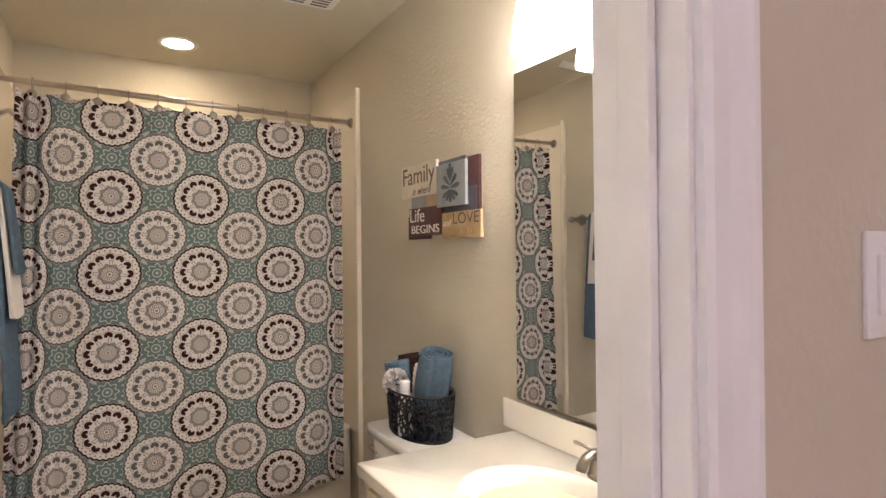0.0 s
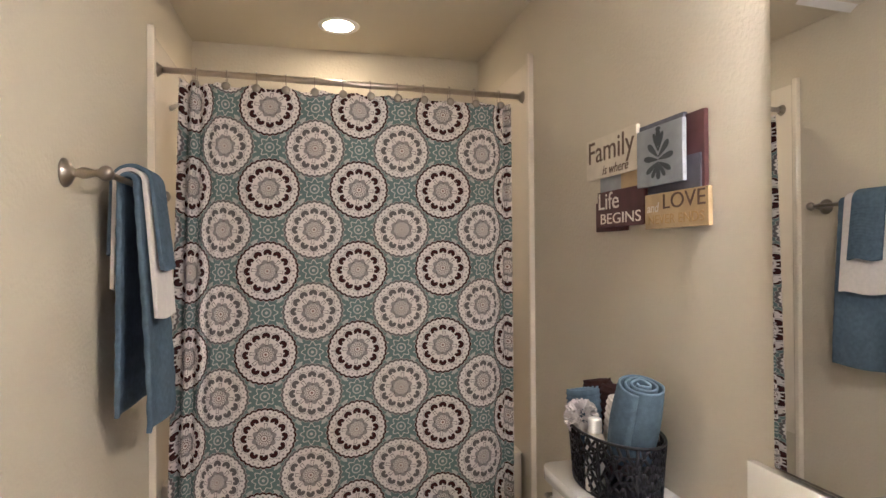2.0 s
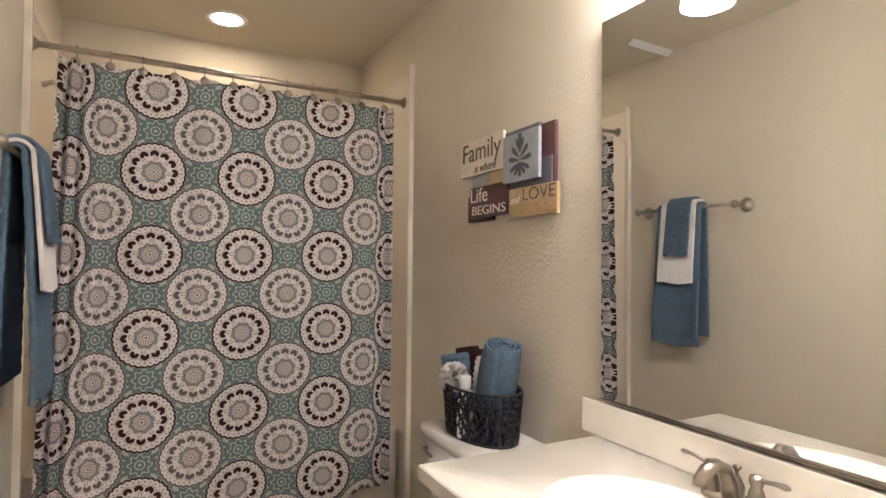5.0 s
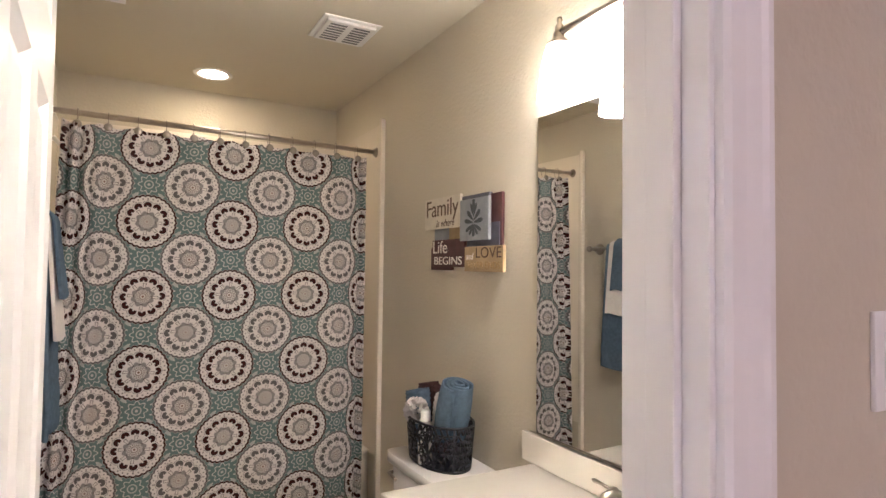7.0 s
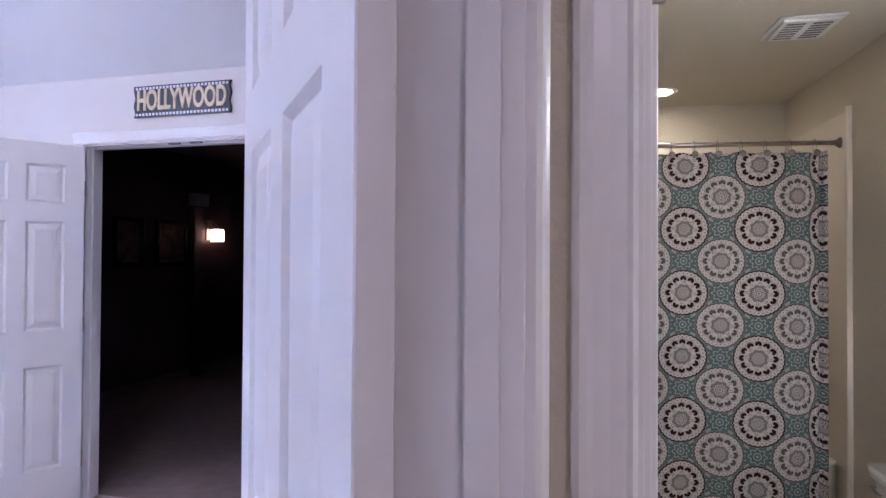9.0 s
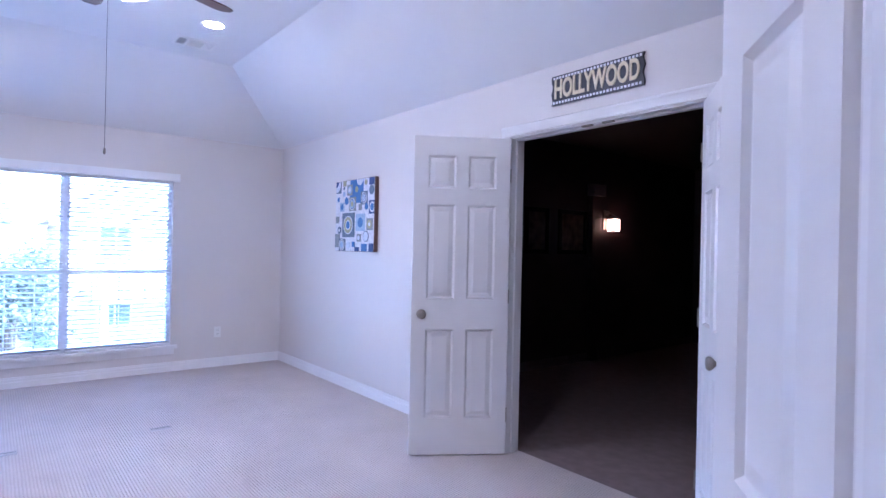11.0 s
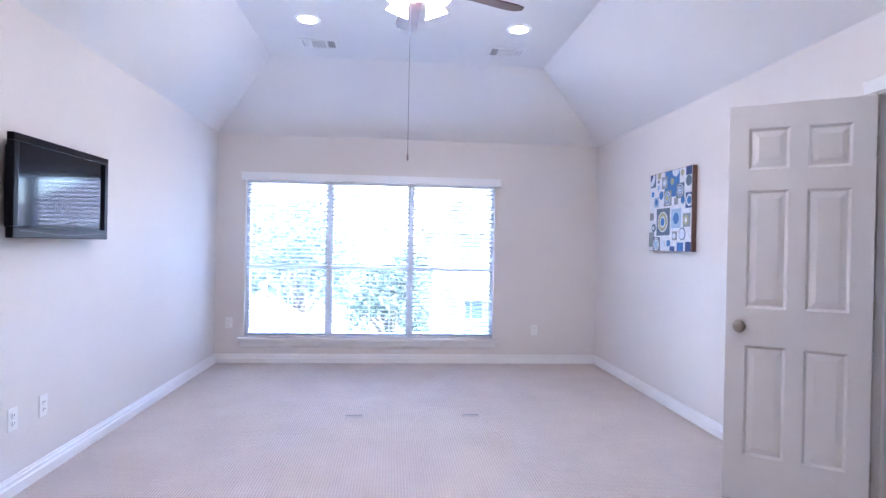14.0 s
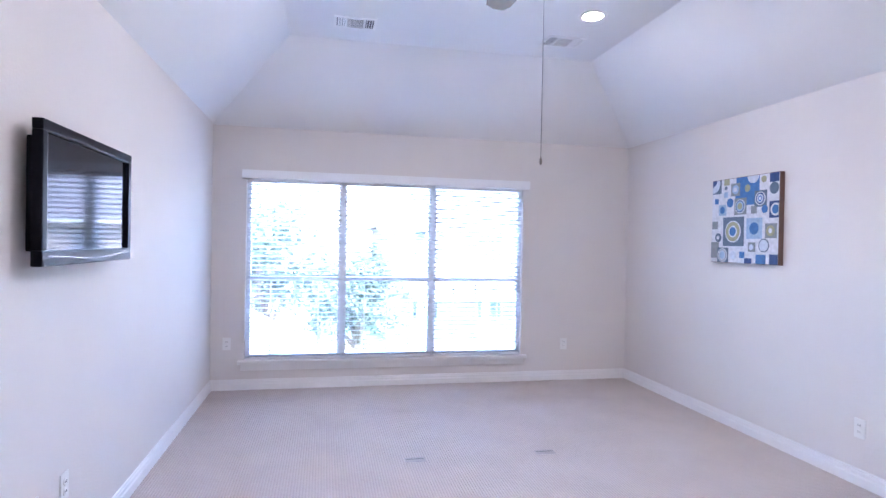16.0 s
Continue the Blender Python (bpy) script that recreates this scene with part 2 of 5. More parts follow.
def curtain_material():
    mt = material("medallion_print_cloth", (0.6, 0.6, 0.6), 0.9, bump=0.25, bump_scale=500, spec=0.15)
    t = mt.node_tree
    k = Nodes(t)
    uv = t.nodes.new("ShaderNodeUVMap")
    sp = t.nodes.new("ShaderNodeSeparateXYZ")
    t.links.new(uv.outputs[0], sp.inputs[0])
    u, v = sp.outputs[0], sp.outputs[1]
    PU, PV, U0, V0 = 0.3530, 0.3290, 0.7850, 1.9100
    CREAM, TEAL, GREY, BROWN = (0.74, 0.69, 0.67), (0.14, 0.20, 0.20), (0.135, 0.125, 0.13), (0.042, 0.013, 0.015)

    def cosn(a, n, shift=0.0):
        return k.op("COSINE", k.op("ADD", k.op("MULTIPLY", a, n), shift))

    col = TEAL
    for du, dv in ((0.5, 0.0), (0.0, 0.5)):
        r, a = k.cell(u, v, U0 + du * PU, V0 + dv * PV, PU, PV)
        star = k.op("ADD", 0.036, k.op("MULTIPLY", cosn(a, 8), 0.006))
        col = k.mix(k.both(k.step(k.op("ABSOLUTE", k.op("SUBTRACT", r, star)), 0.0022), 0.75), col, CREAM)
        col = k.mix(k.both(k.band(r, 0.017, 0.0022), 0.6), col, CREAM)
        col = k.mix(k.both(k.step(r, 0.006), 0.6), col, CREAM)
        dots = k.both(k.band(r, 0.058, 0.004), k.step(0.72, cosn(a, 16), 0.15))
        col = k.mix(k.both(dots, 0.7), col, CREAM)
        leaf = k.both(k.band(r, 0.072, 0.011), k.band(k.op("ABSOLUTE", cosn(a, 2)), 0.0, 0.22, 0.05))
        col = k.mix(k.both(leaf, 0.5), col, CREAM)
    for off, ink, ring, out in ((0.0, BROWN, BROWN, 0.1165), (0.5, GREY, GREY, 0.115)):
        r, a = k.cell(u, v, U0 + off * PU, V0 + off * PV, PU, PV)
        edge = k.op("ADD", out, k.op("MULTIPLY", k.op("ABSOLUTE", cosn(a, 16)), 0.005))
        inside = k.step(r, edge)
        c = CREAM
        # lacy outer rings
        c = k.mix(k.both(k.step(k.op("ABSOLUTE", k.op("SUBTRACT", r, k.op("SUBTRACT", edge, 0.005))), 0.0042), 1.0), c, ring)
        lace = k.both(k.band(r, out - 0.016, 0.0035), k.step(0.55, cosn(a, 32), 0.25))
        c = k.mix(k.both(lace, 0.8), c, GREY)
        c = k.mix(k.both(k.band(r, out - 0.0215, 0.0014), 0.6), c, GREY)
        # domed petals with a pale notch at the foot, a thin scalloped line round them
        lobe = k.op("SQRT", k.op("ABSOLUTE", cosn(a, 6)))
        petal = k.both(k.step(0.065, r), k.step(r, k.op("ADD", 0.065, k.op("MULTIPLY", lobe, 0.023))))
        petal = k.both(petal, k.step(0.50, lobe, 0.08))
        c = k.mix(petal, c, ink)
        notch = k.both(k.band(r, 0.066, 0.0042), k.step(0.982, lobe, 0.012))
        c = k.mix(notch, c, CREAM)
        c = k.mix(k.both(k.step(k.op("ABSOLUTE", k.op("SUBTRACT", r, k.op("ADD", 0.078, k.op("MULTIPLY", lobe, 0.014)))), 0.0015), 0.85), c, (0.16, 0.15, 0.15))
        c = k.mix(k.both(k.band(r, 0.094, 0.003), k.step(-0.93, k.op("MULTIPLY", cosn(a, 12), -1.0), 0.03)), c, CREAM)
        # grey scallops behind eight outlined drops
        w8 = k.op("ABSOLUTE", cosn(a, 4, 0.4))
        v8 = k.op("ABSOLUTE", cosn(a, 4, 0.4 + math.pi / 2))
        scal = k.both(k.step(0.030, r), k.step(r, k.op("ADD", 0.032, k.op("MULTIPLY", v8, 0.015))))
        c = k.mix(k.both(scal, 0.85), c, (0.20, 0.19, 0.20))
        c = k.mix(k.step(k.op("ABSOLUTE", k.op("SUBTRACT", r, k.op("ADD", 0.041, k.op("MULTIPLY", v8, 0.012)))), 0.0016), c, CREAM)
        dropo = k.both(k.band(r, 0.0465, 0.0135), k.step(0.875, w8, 0.02))
        dropi = k.both(k.band(r, 0.0480, 0.0098), k.step(0.945, w8, 0.015))
        c = k.mix(k.both(dropo, 0.9), c, (0.09, 0.075, 0.075))
        c = k.mix(dropi, c, CREAM)
        # beaded heart
        c = k.mix(k.both(k.step(k.op("ABSOLUTE", k.op("SUBTRACT", r, k.op("ADD", 0.027, k.op("MULTIPLY", cosn(a, 12), 0.002)))), 0.0016), 0.85), c, (0.12, 0.11, 0.11))
        c = k.mix(k.both(k.band(r, 0.020, 0.003), k.step(-0.1, cosn(a, 16), 0.4)), c, (0.13, 0.09, 0.085))
        c = k.mix(k.band(r, 0.0125, 0.0018), c, (0.16, 0.11, 0.10))
        c = k.mix(k.step(r, 0.005), c, (0.20, 0.12, 0.10))
        col = k.mix(inside, col, c)
    t.links.new(col, t.nodes["Principled BSDF"].inputs["Base Color"])
    return mt


CURTAIN = curtain_material()


def carpet_material():
    mt = material("looped_beige_carpet", (0.64, 0.57, 0.53), 0.95, vary=0.05, scale=3, spec=0.1)
    t = mt.node_tree
    k = Nodes(t)
    co = t.nodes.new("ShaderNodeTexCoord")
    sp = t.nodes.new("ShaderNodeSeparateXYZ")
    t.links.new(co.outputs["Object"], sp.inputs[0])
    nz = t.nodes.new("ShaderNodeTexNoise")
    nz.inputs["Scale"].default_value = 55
    t.links.new(co.outputs["Object"], nz.inputs["Vector"])
    wob = k.op("MULTIPLY", nz.outputs[0], 2.4)
    a = k.op("SINE", k.op("ADD", k.op("MULTIPLY", k.op("ADD", sp.outputs[0], sp.outputs[1]), 190), wob))
    b = k.op("SINE", k.op("ADD", k.op("MULTIPLY", k.op("SUBTRACT", sp.outputs[0], sp.outputs[1]), 190), wob))
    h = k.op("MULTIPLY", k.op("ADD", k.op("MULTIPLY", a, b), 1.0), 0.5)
    bp = t.nodes.new("ShaderNodeBump")
    bp.inputs["Strength"].default_value, bp.inputs["Distance"].default_value = 0.9, 0.006
    t.links.new(h, bp.inputs["Height"])
    bs = t.nodes["Principled BSDF"]
    t.links.new(bp.outputs[0], bs.inputs["Normal"])
    src = bs.inputs["Base Color"].links[0].from_socket
    # Shade between the loops, put into the colour: darker where the bump sinks.
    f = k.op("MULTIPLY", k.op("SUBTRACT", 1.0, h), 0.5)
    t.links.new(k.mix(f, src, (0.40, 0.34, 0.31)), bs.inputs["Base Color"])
    return mt


CARPET = carpet_material()

# ---- plan ----
BX0, BX1, BY0, BY1, BZ = 0.0, 1.52, 1.03, 4.15, 2.41      # bathroom inside
MX0, MY0, MY1 = -6.372, -1.214, 2.962                        # game room inside
EAVE, TOP = 2.45, 3.02                                      # foot and top of the sloped ceiling
HX, HY0, HY1 = -5.48, -0.49, 2.07                           # edge of the flat ceiling
WX0, WX1, JY, JY0 = 0.05, 0.13, 0.75, 0.0                   # wall of the small hall, and its door opening
FY = 0.925                                                  # hall side of the bathroom's front wall
DX0, DX1 = 0.25, 0.837                                      # bathroom door opening
OX0, OX1 = -2.643, -1.335                                   # double door opening
HEAD = 2.06
WY0, WY1, WZ0, WZ1 = -0.915, 1.79, 0.275, 1.985               # window opening

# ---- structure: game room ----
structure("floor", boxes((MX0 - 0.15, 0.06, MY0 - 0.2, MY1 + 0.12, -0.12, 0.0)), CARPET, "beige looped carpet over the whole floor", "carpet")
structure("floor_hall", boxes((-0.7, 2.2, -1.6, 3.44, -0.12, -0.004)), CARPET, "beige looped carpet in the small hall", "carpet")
structure("wall_west", boxes((MX0 - 0.16, MX0, MY0 - 0.15, WY0, 0, 3.4), (MX0 - 0.16, MX0, WY1, MY1 + 0.12, 0, 3.4),
                             (MX0 - 0.16, MX0, WY0, WY1, 0, WZ0), (MX0 - 0.16, MX0, WY0, WY1, WZ1, 3.4)), GREIGE, "pale greige painted wall with a wide window", "wall")
structure("wall_south", boxes((MX0, 0.2, MY0 - 0.15, MY0, 0, 3.4)), GREIGE, "pale greige painted wall behind the television", "wall")
structure("wall_north", boxes((MX0, OX0 - 0.02, MY1, MY1 + 0.12, 0, 3.4), (OX1 + 0.02, -0.15, MY1, MY1 + 0.12, 0, 3.4),
                              (OX0 - 0.02, OX1 + 0.02, MY1, MY1 + 0.12, HEAD + 0.02, 3.4)), GREIGE, "pale greige painted wall with double doors", "wall")
structure("wall_east", boxes((WX0, WX1, -1.45, JY0 - 0.02, 0, 3.4), (WX0, WX1, JY0 - 0.02, JY + 0.02, HEAD + 0.02, 3.4)), GREIGE, "pale greige painted wall beside the hall door", "wall")
structure("wall_hall_corner", prism([(WX0, JY + 0.02), (WX1, JY + 0.02), (WX1, BY0), (-0.10, BY0)], 0, 3.4), GREIGE, "pale painted wall corner beside the bathroom door", "wall")


def ceiling_shell():
    """Flat middle with slopes down to three walls."""
    bm = bmesh.new()
    x1 = WX1 + 0.1
    lo = [(MX0 - 0.1, MY0 - 0.1), (x1, MY0 - 0.1), (x1, MY1 + 0.1), (MX0 - 0.1, MY1 + 0.1)]
    dz = (TOP - EAVE) / (HX - MX0) * 0.1
    for lift in (0.0, 0.12):
        a = [bm.verts.new((x, y, EAVE - dz + lift)) for x, y in lo]
        b = [bm.verts.new((x, y, TOP + lift)) for x, y in ((HX, HY0), (x1, HY0), (x1, HY1), (HX, HY1))]
        for f in ((b[0], b[1], b[2], b[3]), (a[0], a[1], b[1], b[0]), (a[3], a[0], b[0], b[3]), (a[2], a[3], b[3], b[2])):
            bm.faces.new(f)
    return bm


structure("ceiling", ceiling_shell(), CEILING, "white vaulted ceiling with sloped edges", "ceiling")
structure("wall_hall_south", boxes((WX1, 2.2, -1.37, -1.22, 0, 2.6)), GREIGE, "plain pale hall wall", "wall")
structure("ceiling_hall", boxes((WX1, 2.2, -1.37, FY + 0.1, 2.44, 2.56)), CEILING, "plain white hall ceiling", "ceiling")
structure("wall_hall_end", boxes((2.1, 2.2, -1.22, FY, 0, 2.5)), PLASTER, "plain beige hall wall", "wall")

BASE = [(0, 0), (0.016, 0), (0.016, 0.052), (0.011, 0.06), (0.011, 0.078), (0.007, 0.084), (0.007, 0.094), (0, 0.098)]


def baseboard(a, b, side, mat=TRIM):
    structure("baseboard", sweep(BASE, (*a, 0), (*b, 0), (*side, 0)), mat, "white stepped baseboard", "baseboard")


baseboard((MX0, MY0), (MX0, MY1), (1, 0))
baseboard((MX0 + 0.016, MY0), (WX0, MY0), (0, 1))
baseboard((MX0 + 0.016, MY1), (OX0 - 0.085, MY1), (0, -1))
baseboard((OX1 + 0.085, MY1), (-0.2, MY1), (0, -1))
baseboard((DX1 + 0.1, FY), (2.1, FY), (0, -1))

# ---- structure: bathroom ----
structure("floor_bathroom", boxes((BX0 - 0.1, BX1 + 0.12, 0.98, BY1 + 0.1, 0.001, 0.012)), TILE, "beige bathroom floor tile", "floor")
structure("subfloor", boxes((-0.6, 2.2, 3.44, BY1 + 0.2, -0.12, 0.0)), TILE, "floor under the bathtub", "floor")
structure("wall_bath_right", boxes((BX1, BX1 + 0.12, FY, BY1 + 0.1, 0, 2.6)), PLASTER, "textured beige bathroom wall", "wall")
structure("wall_bath_left", boxes((-0.10, BX0, BY0, BY1 + 0.1, 0, 3.4)), PLASTER, "textured beige bathroom wall with a towel bar", "wall")
structure("wall_bath_back", boxes((BX0, BX1, BY1, BY1 + 0.1, 0, 2.6)), PLASTER, "beige wall above the tub surround", "wall")
structure("wall_bath_front", boxes((WX1, DX0 - 0.015, FY, BY0, 0, 2.6), (DX1 + 0.015, BX1, FY, BY0, 0, 2.6), (BX1 + 0.12, 2.2, FY, BY0, 0, 2.6),
                                   (DX0 - 0.015, DX1 + 0.015, FY, BY0, HEAD + 0.015, 2.6)), PLASTER, "beige wall around the bathroom door", "wall")
structure("ceiling_bathroom", boxes((BX0 - 0.1, BX1 + 0.1, BY0 - 0.1, BY1 + 0.1, BZ, BZ + 0.1)), CEIL_BATH, "cream textured bathroom ceiling", "ceiling")

# ---- door casings ----
CAS = [(0.0, 0.0), (0.0, 0.009), (0.006, 0.014), (0.012, 0.010), (0.030, 0.012), (0.048, 0.016), (0.055, 0.019), (0.063, 0.019), (0.070, 0.013), (0.072, 0.0)]


def casing(name, p0, p1, top, out, gap=0.008):
    """Two legs and a head round an opening between p0 and p1 on a wall that faces out."""
    p0, p1, out = Vector(p0), Vector(p1), Vector(out)
    d = (p1 - p0).normalized()
    root = tagged(new(name), "white moulded door casing", "door casing", kind="structure")
    for p, s in ((p0 - d * gap, -d), (p1 + d * gap, d)):
        part("casing_leg", sweep(CAS, (p.x, p.y, 0), (p.x, p.y, top + gap), s, out), TRIM, root)
    a, b = p0 - d * (gap + 0.072), p1 + d * (gap + 0.072)
    part("casing_head", sweep(CAS, (a.x, a.y, top + gap), (b.x, b.y, top + gap), Vector((0, 0, 1)), out), TRIM, root)
    return root


casing("trim_bath_hall", (DX0, FY, 0), (DX1, FY, 0), HEAD, (0, -1, 0))
casing("trim_bath_inside", (DX0, BY0, 0), (DX1, BY0, 0), HEAD, (0, 1, 0))
casing("trim_double_door", (OX0, MY1, 0), (OX1, MY1, 0), HEAD, (0, -1, 0))
casing("trim_hall_door", (WX1, JY, 0), (WX1, JY0, 0), HEAD, (1, 0, 0))


def jamb(name, bm, label):
    structure(name, bm, TRIM, label, "door jamb")


jamb("trim_bath_jamb", boxes((DX0 - 0.015, DX0, FY, BY0, 0, HEAD), (DX1, DX1 + 0.015, FY, BY0, 0, HEAD), (DX0 - 0.015, DX1 + 0.015, FY, BY0, HEAD, HEAD + 0.015),
                             (DX0, DX0 + 0.012, FY + 0.03, FY + 0.065, 0, HEAD), (DX1 - 0.012, DX1, FY + 0.03, FY + 0.065, 0, HEAD), bevel=0.002), "white bathroom door jamb with stop")
jamb("trim_double_jamb", boxes((OX0 - 0.02, OX0, MY1, MY1 + 0.12, 0, HEAD), (OX1, OX1 + 0.02, MY1, MY1 + 0.12, 0, HEAD), (OX0 - 0.02, OX1 + 0.02, MY1, MY1 + 0.12, HEAD, HEAD + 0.02),
                               (OX0, OX0 + 0.012, MY1 + 0.045, MY1 + 0.08, 0, HEAD - 0.012), (OX0, OX1, MY1 + 0.045, MY1 + 0.08, HEAD - 0.012, HEAD), bevel=0.002), "white jamb of the double doors")
jamb("trim_hall_jamb", boxes((WX0 - 0.035, WX1, JY, JY + 0.02, 0, HEAD), (WX0 - 0.01, WX1, JY0 - 0.02, JY0, 0, HEAD), (WX0 - 0.01, WX1, JY0, JY, HEAD, HEAD + 0.02),
                             (WX0 + 0.03, WX0 + 0.06, JY - 0.012, JY, 0, HEAD), bevel=0.002), "white jamb of the hall door")
catch = None
for cx in (-0.07, 0.07):
    catch = tagged(part("door_catch", boxes(((OX0 + OX1) / 2 + cx - 0.035, (OX0 + OX1) / 2 + cx + 0.035, MY1 + 0.012, MY1 + 0.034, HEAD - 0.008, HEAD + 0.001), bevel=0.002), PEWTER),
                   "dark metal ball catch in the head jamb", "door catch", "door catches")


# ---- six panel doors ----
def knob(parent, x, z, side, mat=NICKEL):
    m = Matrix.Translation((x, side * 0.0175, z)) @ Matrix.Rotation(-side * math.pi / 2, 4, "X")
    k = part("knob", lathe([(0.031, 0), (0.031, 0.004), (0.027, 0.008), (0.012, 0.011), (0.011, 0.026), (0.019, 0.032), (0.027, 0.041), (0.028, 0.050), (0.022, 0.058), (0.008, 0.061), (0, 0.061)], 28, m), mat, parent, "round satin nickel knob")
    return k


def panel_door(name, width, height, m, label, kz=0.90, group=""):
    """Hinged at x = 0, leaf along +x, 35 mm thick about y = 0."""
    root = thing(name, label, "door", group, m)
    tk = 0.0175
    st, mid = 0.115 * width / 0.76, 0.10 * width / 0.76
    rows = [(0.235, 0.80), (1.00, 1.60), (1.71, height - 0.125)]
    cols = [(st, (width - mid) / 2), ((width + mid) / 2, width - st)]
    bm = bmesh.new()
    xs = [0.0, cols[0][0], cols[0][1], cols[1][0], cols[1][1], width]
    zs = [0.0] + [z for r in rows for z in r] + [height]
    for i in range(5):
        for j in range(7):
            if i % 2 == 1 and j % 2 == 1:
                continue
            box(bm, xs[i], xs[i + 1], -tk, tk, zs[j], zs[j + 1])
    bmesh.ops.remove_doubles(bm, verts=bm.verts, dist=1e-5)
    seen = {}
    for f in bm.faces:
        seen.setdefault(tuple(round(c, 4) for c in f.calc_center_median()), []).append(f)
    bmesh.ops.delete(bm, geom=[f for fs in seen.values() if len(fs) > 1 for f in fs], context="FACES_ONLY")
    bmesh.ops.bevel(bm, geom=[e for e in bm.edges if len(e.link_faces) == 2 and e.calc_face_angle(0) > 1], offset=0.002, segments=1, affect="EDGES")
    part("leaf_frame", bm, DOORPAINT, root)
    for x0, x1 in cols:
        for z0, z1 in rows:
            pb = bmesh.new()
            for s in (-1, 1):
                rings = []
                for inset, y in ((0.0, 0.0165), (0.010, 0.0075), (0.014, 0.0075), (0.040, 0.0145), (0.043, 0.0150)):
                    rings.append([pb.verts.new((x, s * y, z)) for x, z in ((x0 + inset, z0 + inset), (x1 - inset, z0 + inset), (x1 - inset, z1 - inset), (x0 + inset, z1 - inset))])
                for a, b in zip(rings, rings[1:]):
                    for q in range(4):
                        pb.faces.new((a[q], a[(q + 1) % 4], b[(q + 1) % 4], b[q]))
                pb.faces.new(rings[-1])
            part("panel", pb, DOORPAINT, root)
    for s in (-1, 1):
        knob(root, width - 0.065, kz, s)
    for z in (0.25, 1.02, 1.80):
        part("hinge", boxes((-0.006, 0.004, -tk - 0.008, tk - 0.002, z - 0.045, z + 0.045), bevel=0.002), NICKEL, root, "nickel butt hinge")
    return root


def swung(hinge, end):
    return pose(hinge[0], hinge[1], 0.012, 0, 0, math.degrees(math.atan2(end[1] - hinge[1], end[0] - hinge[0])))


panel_door("door_bathroom", 0.56, 2.04, swung((0.266, 1.05), (0.242, 1.60)), "white six-panel bathroom door standing open inward")
panel_door("door_hall", 0.71, 2.04, swung((0.018, 0.69), (-0.415, 1.25)), "white six-panel hall door swung wide open")
panel_door("door_media", 0.625, 2.04, swung((OX0 + 0.006, MY1 - 0.015), (-2.985, 2.42)), "white six-panel double door leaf standing open", group="double doors")
panel_door("door_media", 0.60, 2.04, swung((OX1 - 0.006, MY1 - 0.015), (-0.985, 2.46)), "white six-panel double door leaf standing open", group="double doors")

# ---- window, blinds ----
win = tagged(new("window_1"), "wide triple white window with raised and lowered sashes", "window", kind="structure")
GX = MX0 - 0.09
mull = [-0.027, 0.858]
bays = [(WY0, mull[0]), (mull[0], mull[1]), (mull[1], WY1)]
part("window_frame", boxes((GX - 0.04, GX + 0.04, WY0, WY0 + 0.04, WZ0, WZ1), (GX - 0.04, GX + 0.04, WY1 - 0.04, WY1, WZ0, WZ1), (GX - 0.04, GX + 0.04, WY0 + 0.04, WY1 - 0.04, WZ1 - 0.04, WZ1), (GX - 0.04, GX + 0.04, WY0 + 0.04, WY1 - 0.04, WZ0, WZ0 + 0.04)), VINYL, win)
for y in mull:
    part("mullion", boxes((GX - 0.045, GX + 0.045, y - 0.04, y + 0.04, WZ0 + 0.04, WZ1 - 0.04), bevel=0.003), VINYL, win)
for a, b in bays:
    part("meeting_rail", boxes((GX - 0.02, GX + 0.03, a + 0.04, b - 0.04, 1.01, 1.055), bevel=0.003), VINYL, win)
    for i in range(1, 4):
        y = a + (b - a) * i / 4
        part("muntin", boxes((GX - 0.006, GX + 0.004, y - 0.006, y + 0.006, WZ0 + 0.04, 1.01)), VINYL, win)
    part("muntin", boxes((GX - 0.005, GX + 0.003, a + 0.04, b - 0.04, 0.70, 0.712)), VINYL, win)
    for z0, z1 in ((WZ0 + 0.04, 1.01), (1.055, WZ1 - 0.04)):
        p = part("pane", boxes((GX - 0.011, GX - 0.008, a + 0.04, b - 0.04, z0, z1)), PANE, win)
        p.visible_shadow = False
part("window_sill", boxes((MX0 - 0.06, MX0 + 0.055, WY0 - 0.055, WY1 + 0.055, WZ0 - 0.035, WZ0), bevel=0.006), TRIM, win, "white painted window stool")
part("window_apron", boxes((MX0, MX0 + 0.018, WY0 - 0.03, WY1 + 0.03, WZ0 - 0.095, WZ0 - 0.036), bevel=0.004), TRIM, win)
val = thing("valance", "white blind valance across the window head", "valance")
part("valance_board", boxes((MX0 + 0.002, MX0 + 0.06, WY0 - 0.035, WY1 + 0.05, 1.965, 2.045), bevel=0.006), BLINDS, val)
slat_bm = bmesh.new()
for s in (0.0,):
    box(slat_bm, -0.024, 0.024, -0.5, 0.5, -0.0014, 0.0014)
slat_mesh = mesh_of("slat", slat_bm, BLINDS)
BL = MX0 - 0.022
